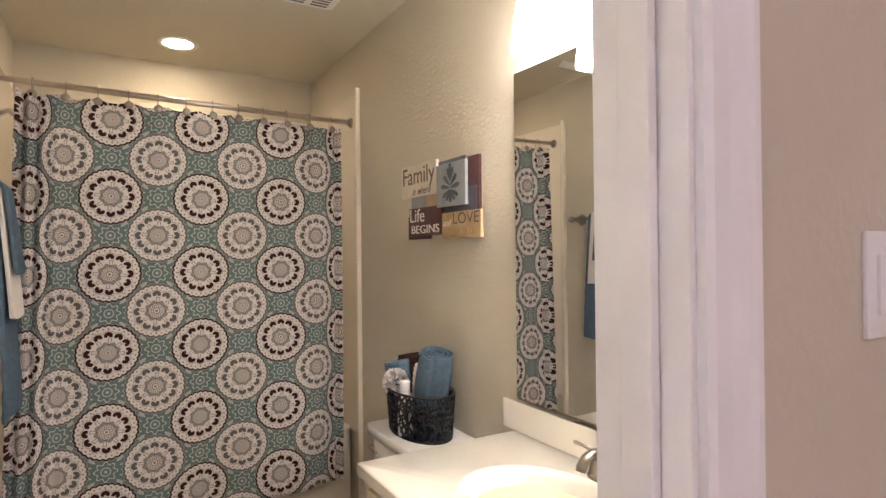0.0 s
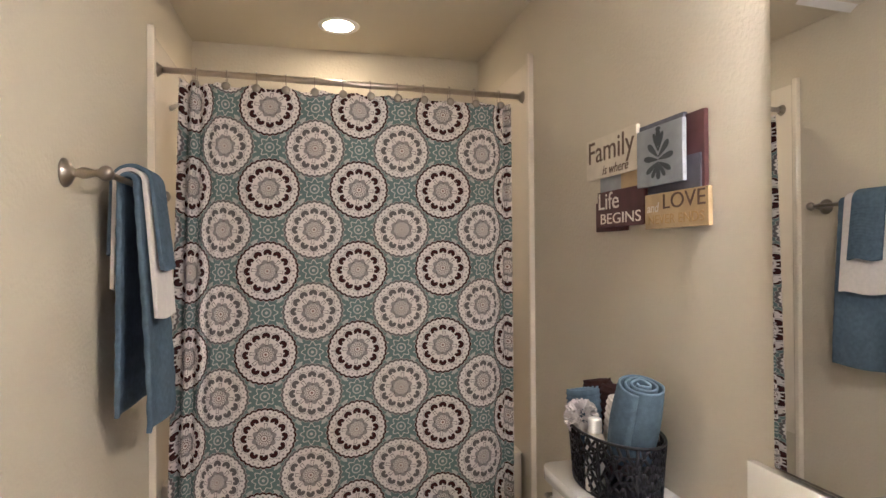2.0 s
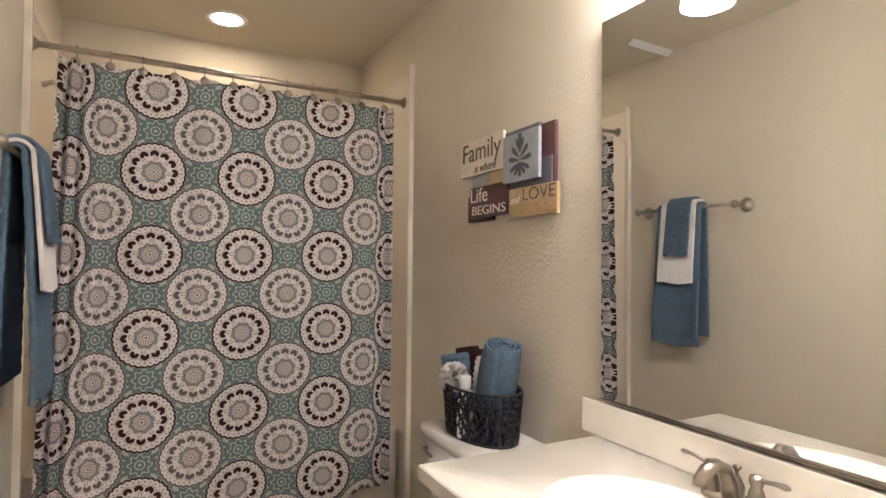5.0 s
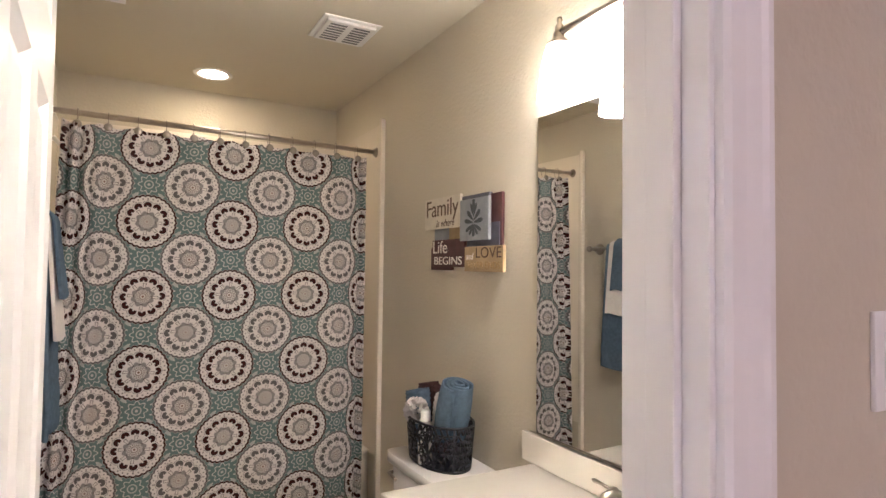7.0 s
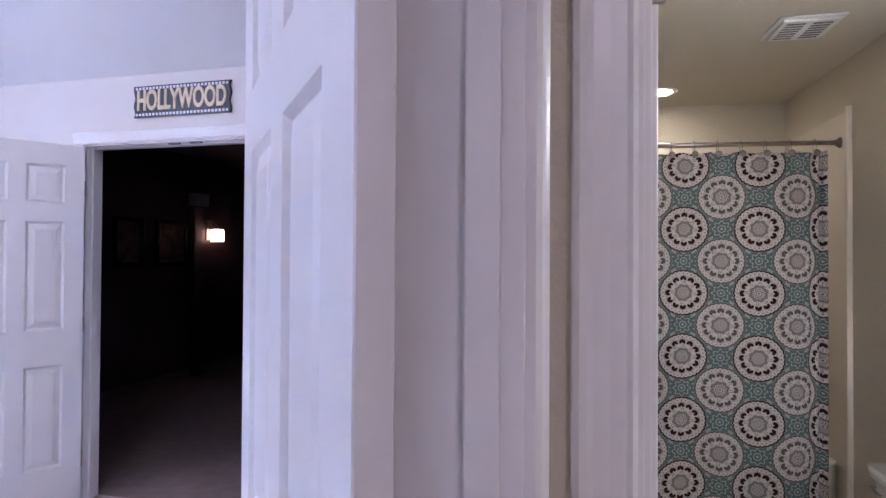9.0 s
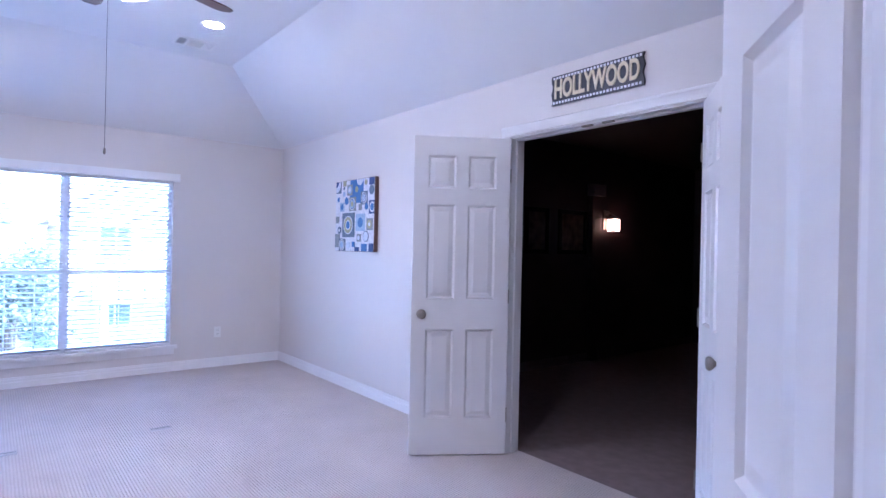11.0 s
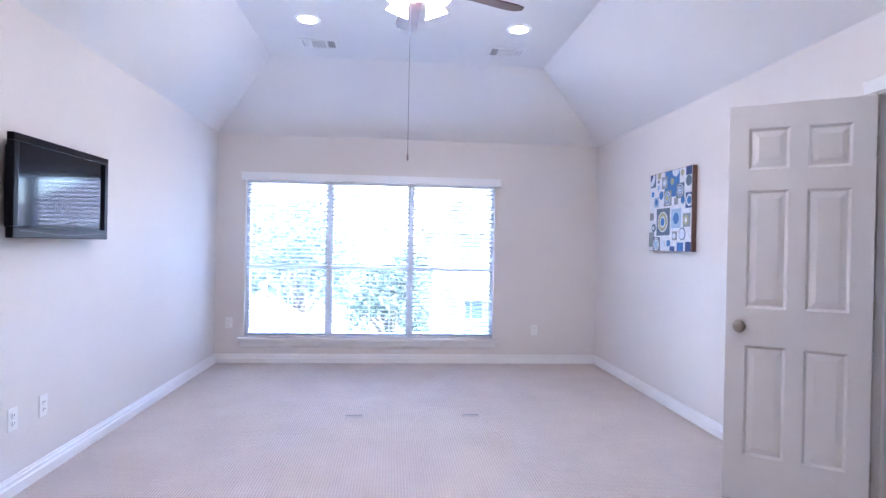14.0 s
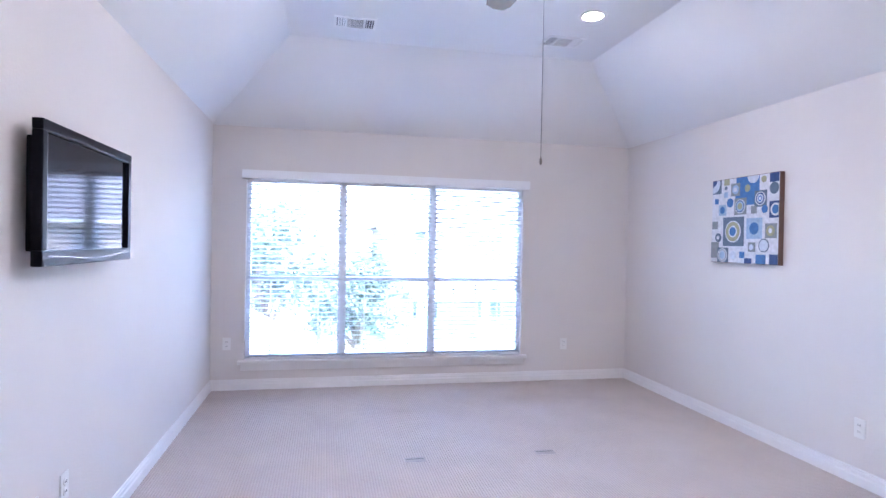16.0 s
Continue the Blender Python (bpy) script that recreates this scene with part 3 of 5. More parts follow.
for bi, (a, b) in enumerate(bays):
    bl = thing("window_blind", "white two-inch slat blind with open slats", "blind", "window blinds")
    part("headrail", boxes((BL - 0.02, BL + 0.02, a + 0.012, b - 0.012, WZ1 - 0.05, WZ1 - 0.002)), BLINDS, bl)
    for i in range(37):
        s = part("slat", slat_mesh, None, bl)
        s.matrix_world = pose(BL, (a + b) / 2, WZ0 + 0.04 + i * 0.0445, 0, (-15, -15, -20)[bi], 0) @ Matrix.Diagonal((0.95, b - a - 0.03, 1, 1))
    part("bottom_rail", boxes((BL - 0.024, BL + 0.024, a + 0.015, b - 0.015, WZ0 + 0.004, WZ0 + 0.02), bevel=0.003), BLINDS, bl)
    for y in (a + 0.12, b - 0.12):
        part("ladder_cord", boxes((BL + 0.024, BL + 0.0255, y - 0.0012, y + 0.0012, WZ0 + 0.02, WZ1 - 0.05)), BLINDS, bl)


# ---- electrical plates ----
def plate(name, m, label, category, switch=False, group=""):
    root = thing(name, label, category, group, m)
    part("cover_plate", boxes((-0.036, 0.036, -0.006, 0, -0.058, 0.058), bevel=0.003), PLASTIC, root)
    if switch:
        part("rocker", boxes((-0.016, 0.016, -0.010, -0.005, -0.033, 0.033), bevel=0.002), PLASTIC, root)
    else:
        for z in (-0.020, 0.020):
            s = part("socket", lathe([(0.017, 0), (0.017, 0.003), (0.015, 0.004), (0, 0.004)], 16, Matrix.Translation((0, -0.005, z)) @ Matrix.Rotation(math.pi / 2, 4, "X")), PLASTIC, root)
            part("slots", boxes((-0.008, -0.005, -0.0099, -0.0088, z - 0.004, z + 0.006), (0.005, 0.008, -0.0099, -0.0088, z - 0.004, z + 0.006)), DARK, s)
    return root


for y, z in ((-1.07, 0.43), (2.26, 0.375)):
    plate("wall_outlet", pose(MX0, y, z, 0, 0, 90), "white duplex outlet on the window wall", "outlet", group="outlets")
for x in (-3.14, -3.39):
    plate("wall_outlet", pose(x, MY0, 0.385, 0, 0, 180), "white wall outlet below the television", "outlet", group="outlets")
plate("wall_outlet", pose(-3.64, MY1, 0.34), "white duplex outlet near the art canvas", "outlet", group="outlets")
plate("light_switch", pose(1.158, FY, 1.29), "white rocker light switch by the bathroom door", "switch", True)
for y in (0.398, 1.285):
    fr = thing("floor_outlet", "slim flush floor outlet cover in the carpet", "floor outlet", "floor outlets", pose(-4.434, y, 0))
    part("cover", boxes((-0.035, 0.035, -0.066, 0.066, 0.0005, 0.005), bevel=0.001), material("beige_cover", (0.42, 0.38, 0.36), 0.5), fr)
    part("lid_gap", boxes((-0.012, -0.002, -0.06, 0.06, 0.0045, 0.0056)), VENT_DARK, fr)


# ---- ceiling lights and vents ----
def can_light(x, y, z, lens, label):
    root = thing("recessed_light", label, "ceiling light", "recessed lights", pose(x, y, z))
    part("trim_ring", lathe([(0.068, 0), (0.072, -0.004), (0.095, -0.006), (0.098, -0.002), (0.098, 0)], 40), PLASTIC, root)
    part("lens", lathe([(0.07, -0.003), (0.05, -0.006), (0, -0.008)], 40), lens, root, "lit frosted lens")


can_light(0.722, 3.80, BZ, CAN_WARM, "lit recessed light in the shower ceiling")
# Unseen lamp, added to brighten the hall walls and casings.
can_light(1.0, -0.7, 2.44, HALL_FILL, "unseen recessed light added to brighten the hall")
# Pair at x = -1.9: unseen, added to brighten the double doors.
for x, y in ((-4.58, -0.02), (-4.56, 1.63), (-1.9, -0.02), (-1.9, 1.63)):
    can_light(x, y, TOP, CAN_COOL, "lit white recessed ceiling light, rear pair added unseen")
for x, y in ((-5.10, 0.0), (-5.08, 1.63)):
    v = thing("ceiling_vent", "white rectangular supply vent in the ceiling", "vent", "ceiling vents", pose(x, y, TOP))
    part("vent_frame", boxes((-0.105, 0.105, -0.155, -0.135, -0.008, 0), (-0.105, 0.105, 0.135, 0.155, -0.008, 0), (-0.105, -0.085, -0.135, 0.135, -0.008, 0), (0.085, 0.105, -0.135, 0.135, -0.008, 0),
                             (-0.085, 0.085, -0.075, -0.060, -0.009, 0), (-0.085, 0.085, 0.060, 0.075, -0.009, 0)), PLASTIC, v)
    part("backing", boxes((-0.085, 0.085, -0.135, 0.135, -0.002, -0.0005)), VENT_DARK, v)
    for i in range(9):
        part("slat", boxes((-0.080 + i * 0.019, -0.0745 + i * 0.019, -0.060, 0.060, -0.007, -0.003)), PLASTIC, v)
    outer_end = 1 if y < 1 else -1
    for sy, wide in ((outer_end, 0.0022), (-outer_end, 0.007)):
        for i in range(3):
            part("slat", boxes((-0.084, 0.084, sy * (0.085 + i * 0.018) - wide, sy * (0.085 + i * 0.018) + wide, -0.007, -0.003)), PLASTIC, v)
fanv = thing("exhaust_fan_grille", "white square exhaust fan grille on the bathroom ceiling", "vent", at=pose(1.145, 2.905, BZ, 0, 0, 0))
part("grille_frame", boxes((-0.125, 0.125, -0.125, 0.125, -0.006, 0), (-0.105, 0.105, -0.105, 0.105, -0.018, -0.006), bevel=0.004), PLASTIC, fanv)
for gx in (-0.05, 0.05):
    for i in range(7):
        part("slot", boxes((gx - 0.036, gx + 0.036, -0.078 + i * 0.026 - 0.006, -0.078 + i * 0.026 + 0.006, -0.0195, -0.0175)), VENT_DARK, fanv)

# ---- ceiling fan ----
fan = thing("ceiling_fan", "ceiling fan with cherry blades and lit glass shades", "ceiling fan", at=pose(-3.25, 0.78, -0.09))
part("canopy", lathe([(0.065, 3.11), (0.065, 3.09), (0.03, 3.045), (0.014, 3.04)], 28), BRASS, fan)
part("downrod", tube([(0, 0, 3.045), (0, 0, 2.98)], 0.012), BRASS, fan)
part("motor_housing", lathe([(0.03, 3.0), (0.09, 2.97), (0.125, 2.93), (0.125, 2.87), (0.09, 2.84), (0.06, 2.82), (0.055, 2.77), (0.075, 2.75), (0.04, 2.735), (0, 2.73)], 32), BRASS, fan)
bl_bm = bmesh.new()
outline = [(0.20, -0.045), (0.26, -0.058), (0.62, -0.070), (0.675, -0.052), (0.695, 0.0), (0.675, 0.052), (0.62, 0.070), (0.26, 0.058), (0.20, 0.045)]
prism(outline, -0.004, 0.004, bl_bm)
blade_mesh = mesh_of("blade", bl_bm, CHERRY)
for i in range(5):
    b = part("blade", blade_mesh, None, fan, "dark cherry wood fan blade")
    b.matrix_local = pose(0, 0, 2.825, 10, 0, 113 + 72 * i) @ pose(0, 0, 0)
    arm = part("blade_arm", boxes((0.08, 0.25, -0.018, 0.018, -0.010, -0.004), bevel=0.002), BRASS, b)
for i in range(4):
    a = math.radians(45 + 90 * i)
    sh = part("lamp_arm", tube([(0.04 * math.cos(a), 0.04 * math.sin(a), 2.76), (0.09 * math.cos(a), 0.09 * math.sin(a), 2.765), (0.115 * math.cos(a), 0.115 * math.sin(a), 2.75)], 0.009), BRASS, fan)
    m = Matrix.Translation((0.11 * math.cos(a), 0.11 * math.sin(a), 2.785)) @ Matrix.Rotation(a, 4, "Z") @ Matrix.Rotation(radians(-28), 4, "Y")
    part("shade", lathe([(0.022, 0), (0.034, -0.012), (0.046, -0.045), (0.052, -0.075), (0.066, -0.105), (0.063, -0.105), (0.049, -0.074), (0.043, -0.045), (0.030, -0.012), (0.018, -0.004)], 28, m), FAN_GLOW, fan, "lit tulip shaped glass shade")
part("pull_chain", tube([(0.03, -0.04, 2.76), (0.03, -0.04, 1.88)], 0.0011, 6), DARK, fan, "thin hanging pull chain")
part("chain_fob", lathe([(0.002, 1.882), (0.006, 1.87), (0.006, 1.855), (0.002, 1.845)], 12, Matrix.Translation((0.03, -0.04, 0))), PEWTER, fan)

# ---- television ----
TVW, TVH = 0.89, 0.505
tv = thing("television", "black wall-mounted flat screen television", "television", at=pose(-3.43, MY0 + 0.054, 1.547))
bez = bmesh.new()
for b in ((-TVW / 2, TVW / 2, -0.0, 0.035, TVH / 2 - 0.038, TVH / 2), (-TVW / 2, TVW / 2, 0.0, 0.035, -TVH / 2, -TVH / 2 + 0.055), (-TVW / 2, -TVW / 2 + 0.038, 0.0, 0.035, -TVH / 2 + 0.055, TVH / 2 - 0.038), (TVW / 2 - 0.038, TVW / 2, 0.0, 0.035, -TVH / 2 + 0.055, TVH / 2 - 0.038)):
    box(bez, *b, bevel=0.005)
part("bezel", bez, TV_BLACK, tv)
part("screen", boxes((-TVW / 2 + 0.037, TVW / 2 - 0.037, 0.006, 0.02, -TVH / 2 + 0.054, TVH / 2 - 0.037)), TV_SCREEN, tv)
lip = bmesh.new()
pts = [(-0.40, 0.0)] + [(-0.40 + 0.8 * i / 24, -0.016 * math.sin(math.pi * i / 24) ** 2) for i in range(1, 24)] + [(0.40, 0.0)]
for (xa, za), (xb, zb) in zip(pts, pts[1:]):
    box(lip, xa, xb, 0.034, 0.038, -TVH / 2 + 0.034 + (za + zb) / 2, -TVH / 2 + 0.037 + (za + zb) / 2)
part("speaker_lip", lip, material("grey_gloss_trim", (0.10, 0.10, 0.12), 0.2, coat=0.5), tv)
part("back_shell", boxes((-TVW / 2 + 0.05, TVW / 2 - 0.05, -0.04, 0.0, -TVH / 2 + 0.05, TVH / 2 - 0.05), bevel=0.012), TV_BLACK, tv)
mount = part("wall_mount", boxes((-0.22, 0.22, -0.053, -0.045, -0.13, 0.13), (-0.20, -0.16, -0.046, -0.038, -0.15, 0.15), (0.16, 0.20, -0.046, -0.038, -0.15, 0.15), bevel=0.003), PEWTER, tv)

# ---- art canvas ----
AX0, AX1, AZ0, AZ1 = -4.962, -4.255, 1.289, 1.952
AYF = MY1 - 0.04
art = thing("art_canvas", "square canvas print of blue circles and squares", "wall art")
part("stretcher", boxes((AX0, AX1, AYF, MY1 - 0.001, AZ0, AZ1), bevel=0.003), material("brown_canvas_edge", (0.16, 0.09, 0.07), 0.7), art, "brown wrapped canvas edge")
A = {"w": (0.66, 0.66, 0.70), "n": (0.035, 0.07, 0.20), "b": (0.06, 0.17, 0.42), "l": (0.34, 0.45, 0.60), "g": (0.24, 0.26, 0.27), "o": (0.36, 0.35, 0.22), "p": (0.58, 0.62, 0.70), "s": (0.12, 0.16, 0.22)}
AM = {c: material("canvas_paint_" + n, A[c], 0.7, vary=0.14, scale=35) for c, n in zip("wnblgops", ("white", "navy", "blue", "pale_blue", "grey", "olive", "lavender", "slate"))}
part("canvas_face", boxes((AX0 + 0.004, AX1 - 0.004, AYF - 0.002, AYF, AZ0 + 0.004, AZ1 - 0.004)), AM["w"], art)
lay = [0]


def dab(sh, cx, cz, s, c):
    """A painted square or disc; cx, cz from the canvas's top left, in its widths."""
    lay[0] += 1
    y = AYF - 0.0022 - 0.00012 * lay[0]
    x, z, r = AX0 + cx * (AX1 - AX0), AZ1 - cz * (AZ1 - AZ0), s * (AX1 - AX0) / 2
    bm = bmesh.new()
    if sh == "q":
        co = [(max(AX0 + .004, x - r), max(AZ0 + .004, z - r)), (min(AX1 - .004, x + r), max(AZ0 + .004, z - r)), (min(AX1 - .004, x + r), min(AZ1 - .004, z + r)), (max(AX0 + .004, x - r), min(AZ1 - .004, z + r))]
    else:
        co = [(min(AX1 - .004, max(AX0 + .004, x + r * math.cos(q * math.pi / 16))), min(AZ1 - .004, max(AZ0 + .004, z + r * math.sin(q * math.pi / 16)))) for q in range(32)]
    f = [bm.verts.new((a, y, b)) for a, b in co]
    bk = [bm.verts.new((a, AYF, b)) for a, b in co]
    bm.faces.new(f)
    for i in range(len(f)):
        bm.faces.new((f[i], f[(i + 1) % len(f)], bk[(i + 1) % len(f)], bk[i]))
    part("painted_square" if sh == "q" else "painted_disc", bm, AM[c], art)


def target(cx, cz, *rings):
    for s, c in rings:
        dab("c", cx, cz, s, c)


for d in (("q", .07, .08, .17, "s"), ("c", .02, .04, .22, "p"), ("c", .0, .0, .16, "n"), ("q", .24, .03, .09, "o"), ("q", .56, .15, .34, "b"), ("q", .45, .28, .14, "b"), ("c", .64, .0, .17, "p"), ("q", .38, .14, .14, "g"),
          ("c", .38, .14, .10, "l"), ("c", .56, .14, .08, "o"), ("c", .79, .06, .07, "o"), ("q", .93, .04, .12, "n"), ("c", .93, .17, .12, "s"), ("q", .75, .27, .17, "s"), ("q", .23, .19, .06, "l"), ("q", .08, .26, .06, "b"),
          ("c", .23, .11, .04, "s"), ("c", .30, .29, .10, "b"), ("q", .46, .34, .18, "g"), ("q", .18, .37, .12, "l"), ("c", .18, .37, .08, "b"), ("q", .66, .39, .08, "g"), ("c", .81, .39, .08, "b"), ("q", .96, .40, .17, "n"),
          ("q", .06, .55, .09, "g"), ("q", .36, .63, .32, "s"), ("q", .67, .60, .22, "l"), ("c", .67, .60, .13, "b"), ("q", .90, .63, .15, "g"), ("c", .12, .70, .10, "s"), ("c", .81, .79, .14, "s"), ("c", .81, .79, .12, "p"),
          ("q", .64, .81, .10, "g"), ("q", .04, .85, .18, "g"), ("q", .20, .91, .17, "s"), ("q", .50, .90, .07, "b"), ("q", .77, .96, .13, "b"), ("q", .59, .99, .10, "n"), ("q", .96, .96, .14, "n"), ("c", .37, .91, .09, "p")):
    dab(*d)
target(.38, .14, (.05, "w"))
target(.75, .27, (.14, "w"), (.12, "n"), (.09, "p"), (.06, "b"), (.035, "w"))
target(.46, .34, (.15, "p"), (.13, "n"), (.11, "l"), (.07, "o"))
target(.96, .40, (.13, "w"), (.09, "b"))
target(.36, .63, (.24, "w"), (.215, "o"), (.13, "w"), (.10, "b"))
target(.90, .63, (.11, "o"), (.05, "w"))
target(.12, .70, (.04, "w"))
target(.20, .91, (.15, "w"), (.13, "s"), (.11, "w"), (.09, "l"))
target(.64, .81, (.06, "p"))

# ---- film sign over the double doors ----
SX0, SX1, SZ0, SZ1 = -2.30, -1.68, 2.205, 2.38
sg = thing("film_sign", "black film strip sign with gold cinema lettering", "sign")
sb = bmesh.new()
n = 26
top = [(SX0 + (SX1 - SX0) * i / n, SZ1) for i in range(n + 1)]
wav = [(SX1 - 0.006 * math.sin(j * 1.6) - 0.003, SZ1 - (SZ1 - SZ0) * j / 8) for j in range(1, 8)]
wav2 = [(SX0 + 0.006 * math.sin(j * 1.6) + 0.003, SZ0 + (SZ1 - SZ0) * j / 8) for j in range(1, 8)]
loop = top + wav + [(SX1, SZ0), (SX0, SZ0)] + wav2
fr_, bk_ = [sb.verts.new((x, MY1 - 0.014, z)) for x, z in loop], [sb.verts.new((x, MY1 - 0.0005, z)) for x, z in loop]
sb.faces.new(fr_), sb.faces.new(bk_[::-1])
for i in range(len(loop)):
    sb.faces.new((fr_[i], fr_[(i + 1) % len(loop)], bk_[(i + 1) % len(loop)], bk_[i]))
part("board", sb, SIGN_BLACK, sg)
for zc in (SZ1 - 0.014, SZ0 + 0.014):
    for i in range(27):
        x = SX0 + 0.02 + i * (SX1 - SX0 - 0.04) / 26
        part("film_hole", boxes((x - 0.007, x + 0.007, MY1 - 0.0155, MY1 - 0.0138, zc - 0.007, zc + 0.007)), SIGN_WHITE, sg)
words("HOLLYWOOD", 0.155, SIGN_GOLD, Matrix.Translation(((SX0 + SX1) / 2, MY1 - 0.017, (SZ0 + SZ1) / 2)) @ Matrix.Rotation(math.pi / 2, 4, "X"), "lettering", sg, 0.003, 0.57, label="gold block lettering", bold=0.004)

# ---- bathroom: tub, surround, rod, curtain ----
TY = 3.455
tub = thing("bathtub", "white alcove bathtub behind the curtain", "bathtub")
tb = bmesh.new()
x0, x1, y0, y1 = BX0 + 0.004, BX1 - 0.004, TY, BY1 - 0.004
rings = []
for inset, z in ((0.0, 0.0), (0.0, 0.40), (0.008, 0.415), (0.05, 0.418), (0.075, 0.41), (0.11, 0.30), (0.15, 0.12), (0.25, 0.09)):
    rings.append([tb.verts.new(p) for p in ((x0 + inset, y0 + inset, z), (x1 - inset, y0 + inset, z), (x1 - inset, y1 - inset, z), (x0 + inset, y1 - inset, z))])
for a, b in zip(rings, rings[1:]):
    for q in range(4):
        tb.faces.new((a[q], a[(q + 1) % 4], b[(q + 1) % 4], b[q]))
tb.faces.new(rings[-1])
bmesh.ops.bevel(tb, geom=[e for e in tb.edges if abs(e.verts[0].co.z - e.verts[1].co.z) > 0.05], offset=0.04, segments=4, affect="EDGES")
part("tub_shell", tb, ACRYLIC, tub)
sur = thing("tub_surround", "glossy cream tub surround panels with rounded edge", "tub surround")
SZT = 2.15
for side, xa, xb in ((-1, BX0 + 0.001, BX0 + 0.012), (1, BX1 - 0.012, BX1 - 0.001)):
    part("side_panel", boxes((xa, xb, 3.34, BY1 - 0.012, 0.40, SZT), bevel=0.003), ACRYLIC, sur)
    ex = xa if side < 0 else xb
    pr = [(0.0, 0.0), (0.020, 0.0), (0.024, 0.004), (0.024, 0.024), (0.020, 0.030), (0.0, 0.034)]
    part("edge_trim", sweep([(s * -side, w) for s, w in pr], (ex, 3.325, 0.0), (ex, 3.325, SZT + 0.02), (1, 0, 0), (0, 1, 0)), ACRYLIC, sur)
part("back_panel", boxes((BX0 + 0.012, BX1 - 0.012, BY1 - 0.012, BY1 - 0.001, 0.40, SZT), bevel=0.003), ACRYLIC, sur)
head = thing("shower_fixture", "white shower head and arm high on the wall", "shower head")
part("arm", tube([(BX0 + 0.012, 3.62, 1.93), (0.05, 3.62, 1.95), (0.09, 3.62, 1.91)], 0.012), PLASTIC, head)
part("spray_head", lathe([(0.012, 0.0), (0.02, -0.02), (0.045, -0.05), (0.045, -0.06), (0, -0.062)], 24, pose(0.09, 3.62, 1.91, 0, -30, 0)), PLASTIC, head)
RY, RZ = 3.425, 2.022
rod = thing("curtain_rod", "brushed nickel shower curtain rod between the walls", "curtain rod")
part("rod_tube", tube([(BX0 + 0.015, RY, RZ + 0.012), (BX1 - 0.015, RY, RZ - 0.012)], 0.0125, 16), ROD_NICKEL, rod)
for x, z, s in ((BX0 + 0.013, RZ + 0.012, 1), (BX1 - 0.013, RZ - 0.012, -1)):
    part("rod_flange", lathe([(0.028, 0), (0.028, 0.012), (0.02, 0.022), (0.016, 0.03), (0, 0.03)], 24, Matrix.Translation((x - 0.012 * s, RY, z)) @ Matrix.Rotation(s * math.pi / 2, 4, "Y")), NICKEL, rod)

cur = thing("shower_curtain", "teal shower curtain printed with brown and grey medallions", "shower curtain")
cb = bmesh.new()
uvl = cb.loops.layers.uv.new("UVMap")
NX, NZ = 190, 70
CX0, CX1, CZ0, CZ1 = 0.10, 1.443, 0.165, 1.982
grid = []


def cloth(i, j):
    s, w = i / NX, j / NZ                      # along, and 0 at the hem
    u = CX0 + s * (CX1 - CX0)                  # cloth coordinate, with spare width gathered at the ends
    x = CX0 + s * (CX1 - CX0)
    left, right = math.exp(-((s / 0.075) ** 2)), math.exp(-(((1 - s) / 0.05) ** 2))
    u -= 0.10 * left - 0.07 * right
    x -= (1 - w) * 0.055 * (1 - s)
    dy = 0.010 * math.sin(s * 31 + 0.6 * math.sin(w * 2.2)) * (0.35 + 0.65 * (1 - w)) + 0.006 * math.sin(s * 67 + 1.3) * w
    dy += 0.028 * left * math.sin(s * 190 + 1.0) + 0.022 * right * math.sin(s * 210)
    sag = 0.012 * abs(math.sin(s * 10 * math.pi)) * w ** 30
    hem = 0.012 * math.sin(s * 14.0) * (1 - w) ** 6
    z = CZ0 + (CZ1 - CZ0) * w - sag + hem - 0.022 * (s - 0.5) * w
    return (x, 3.405 - dy, z), (u, CZ0 + (CZ1 - CZ0) * w - 0.02 * (s - 0.5))


uvs = {}
for j in range(NZ + 1):
    row = []
    for i in range(NX + 1):
        p, q = cloth(i, j)
        v = cb.verts.new(p)
        uvs[v] = q
        row.append(v)
    grid.append(row)
for j in range(NZ):
    for i in range(NX):
        f = cb.faces.new((grid[j][i], grid[j][i + 1], grid[j + 1][i + 1], grid[j + 1][i]))
        f.smooth = True
        for l in f.loops:
            l[uvl].uv = uvs[l.vert]
cloth_ob = part("curtain_cloth", cb, CURTAIN, cur)
sol = cloth_ob.modifiers.new("thickness", "SOLIDIFY")
sol.thickness = 0.0012
for i in range(12):
    s = (i + 0.35) / 11.7
    x = CX0 + 0.012 + s * (CX1 - CX0 - 0.02)
    rz = RZ + 0.012 - 0.024 * (x - BX0) / (BX1 - BX0)
    rg = part("ring", tube([(x, RY + 0.021 * math.sin(a), rz - 0.012 + 0.032 * math.cos(a)) for a in [math.pi * 2 * q / 16 for q in range(17)]], 0.0018, 6), NICKEL, cur)
    part("medallion_hook", lathe([(0.016, 0), (0.017, 0.003), (0.012, 0.006), (0, 0.007)], 14, Matrix.Translation((x, 3.398, rz - 0.052)) @ Matrix.Rotation(math.pi / 2, 4, "X")), NICKEL, rg)

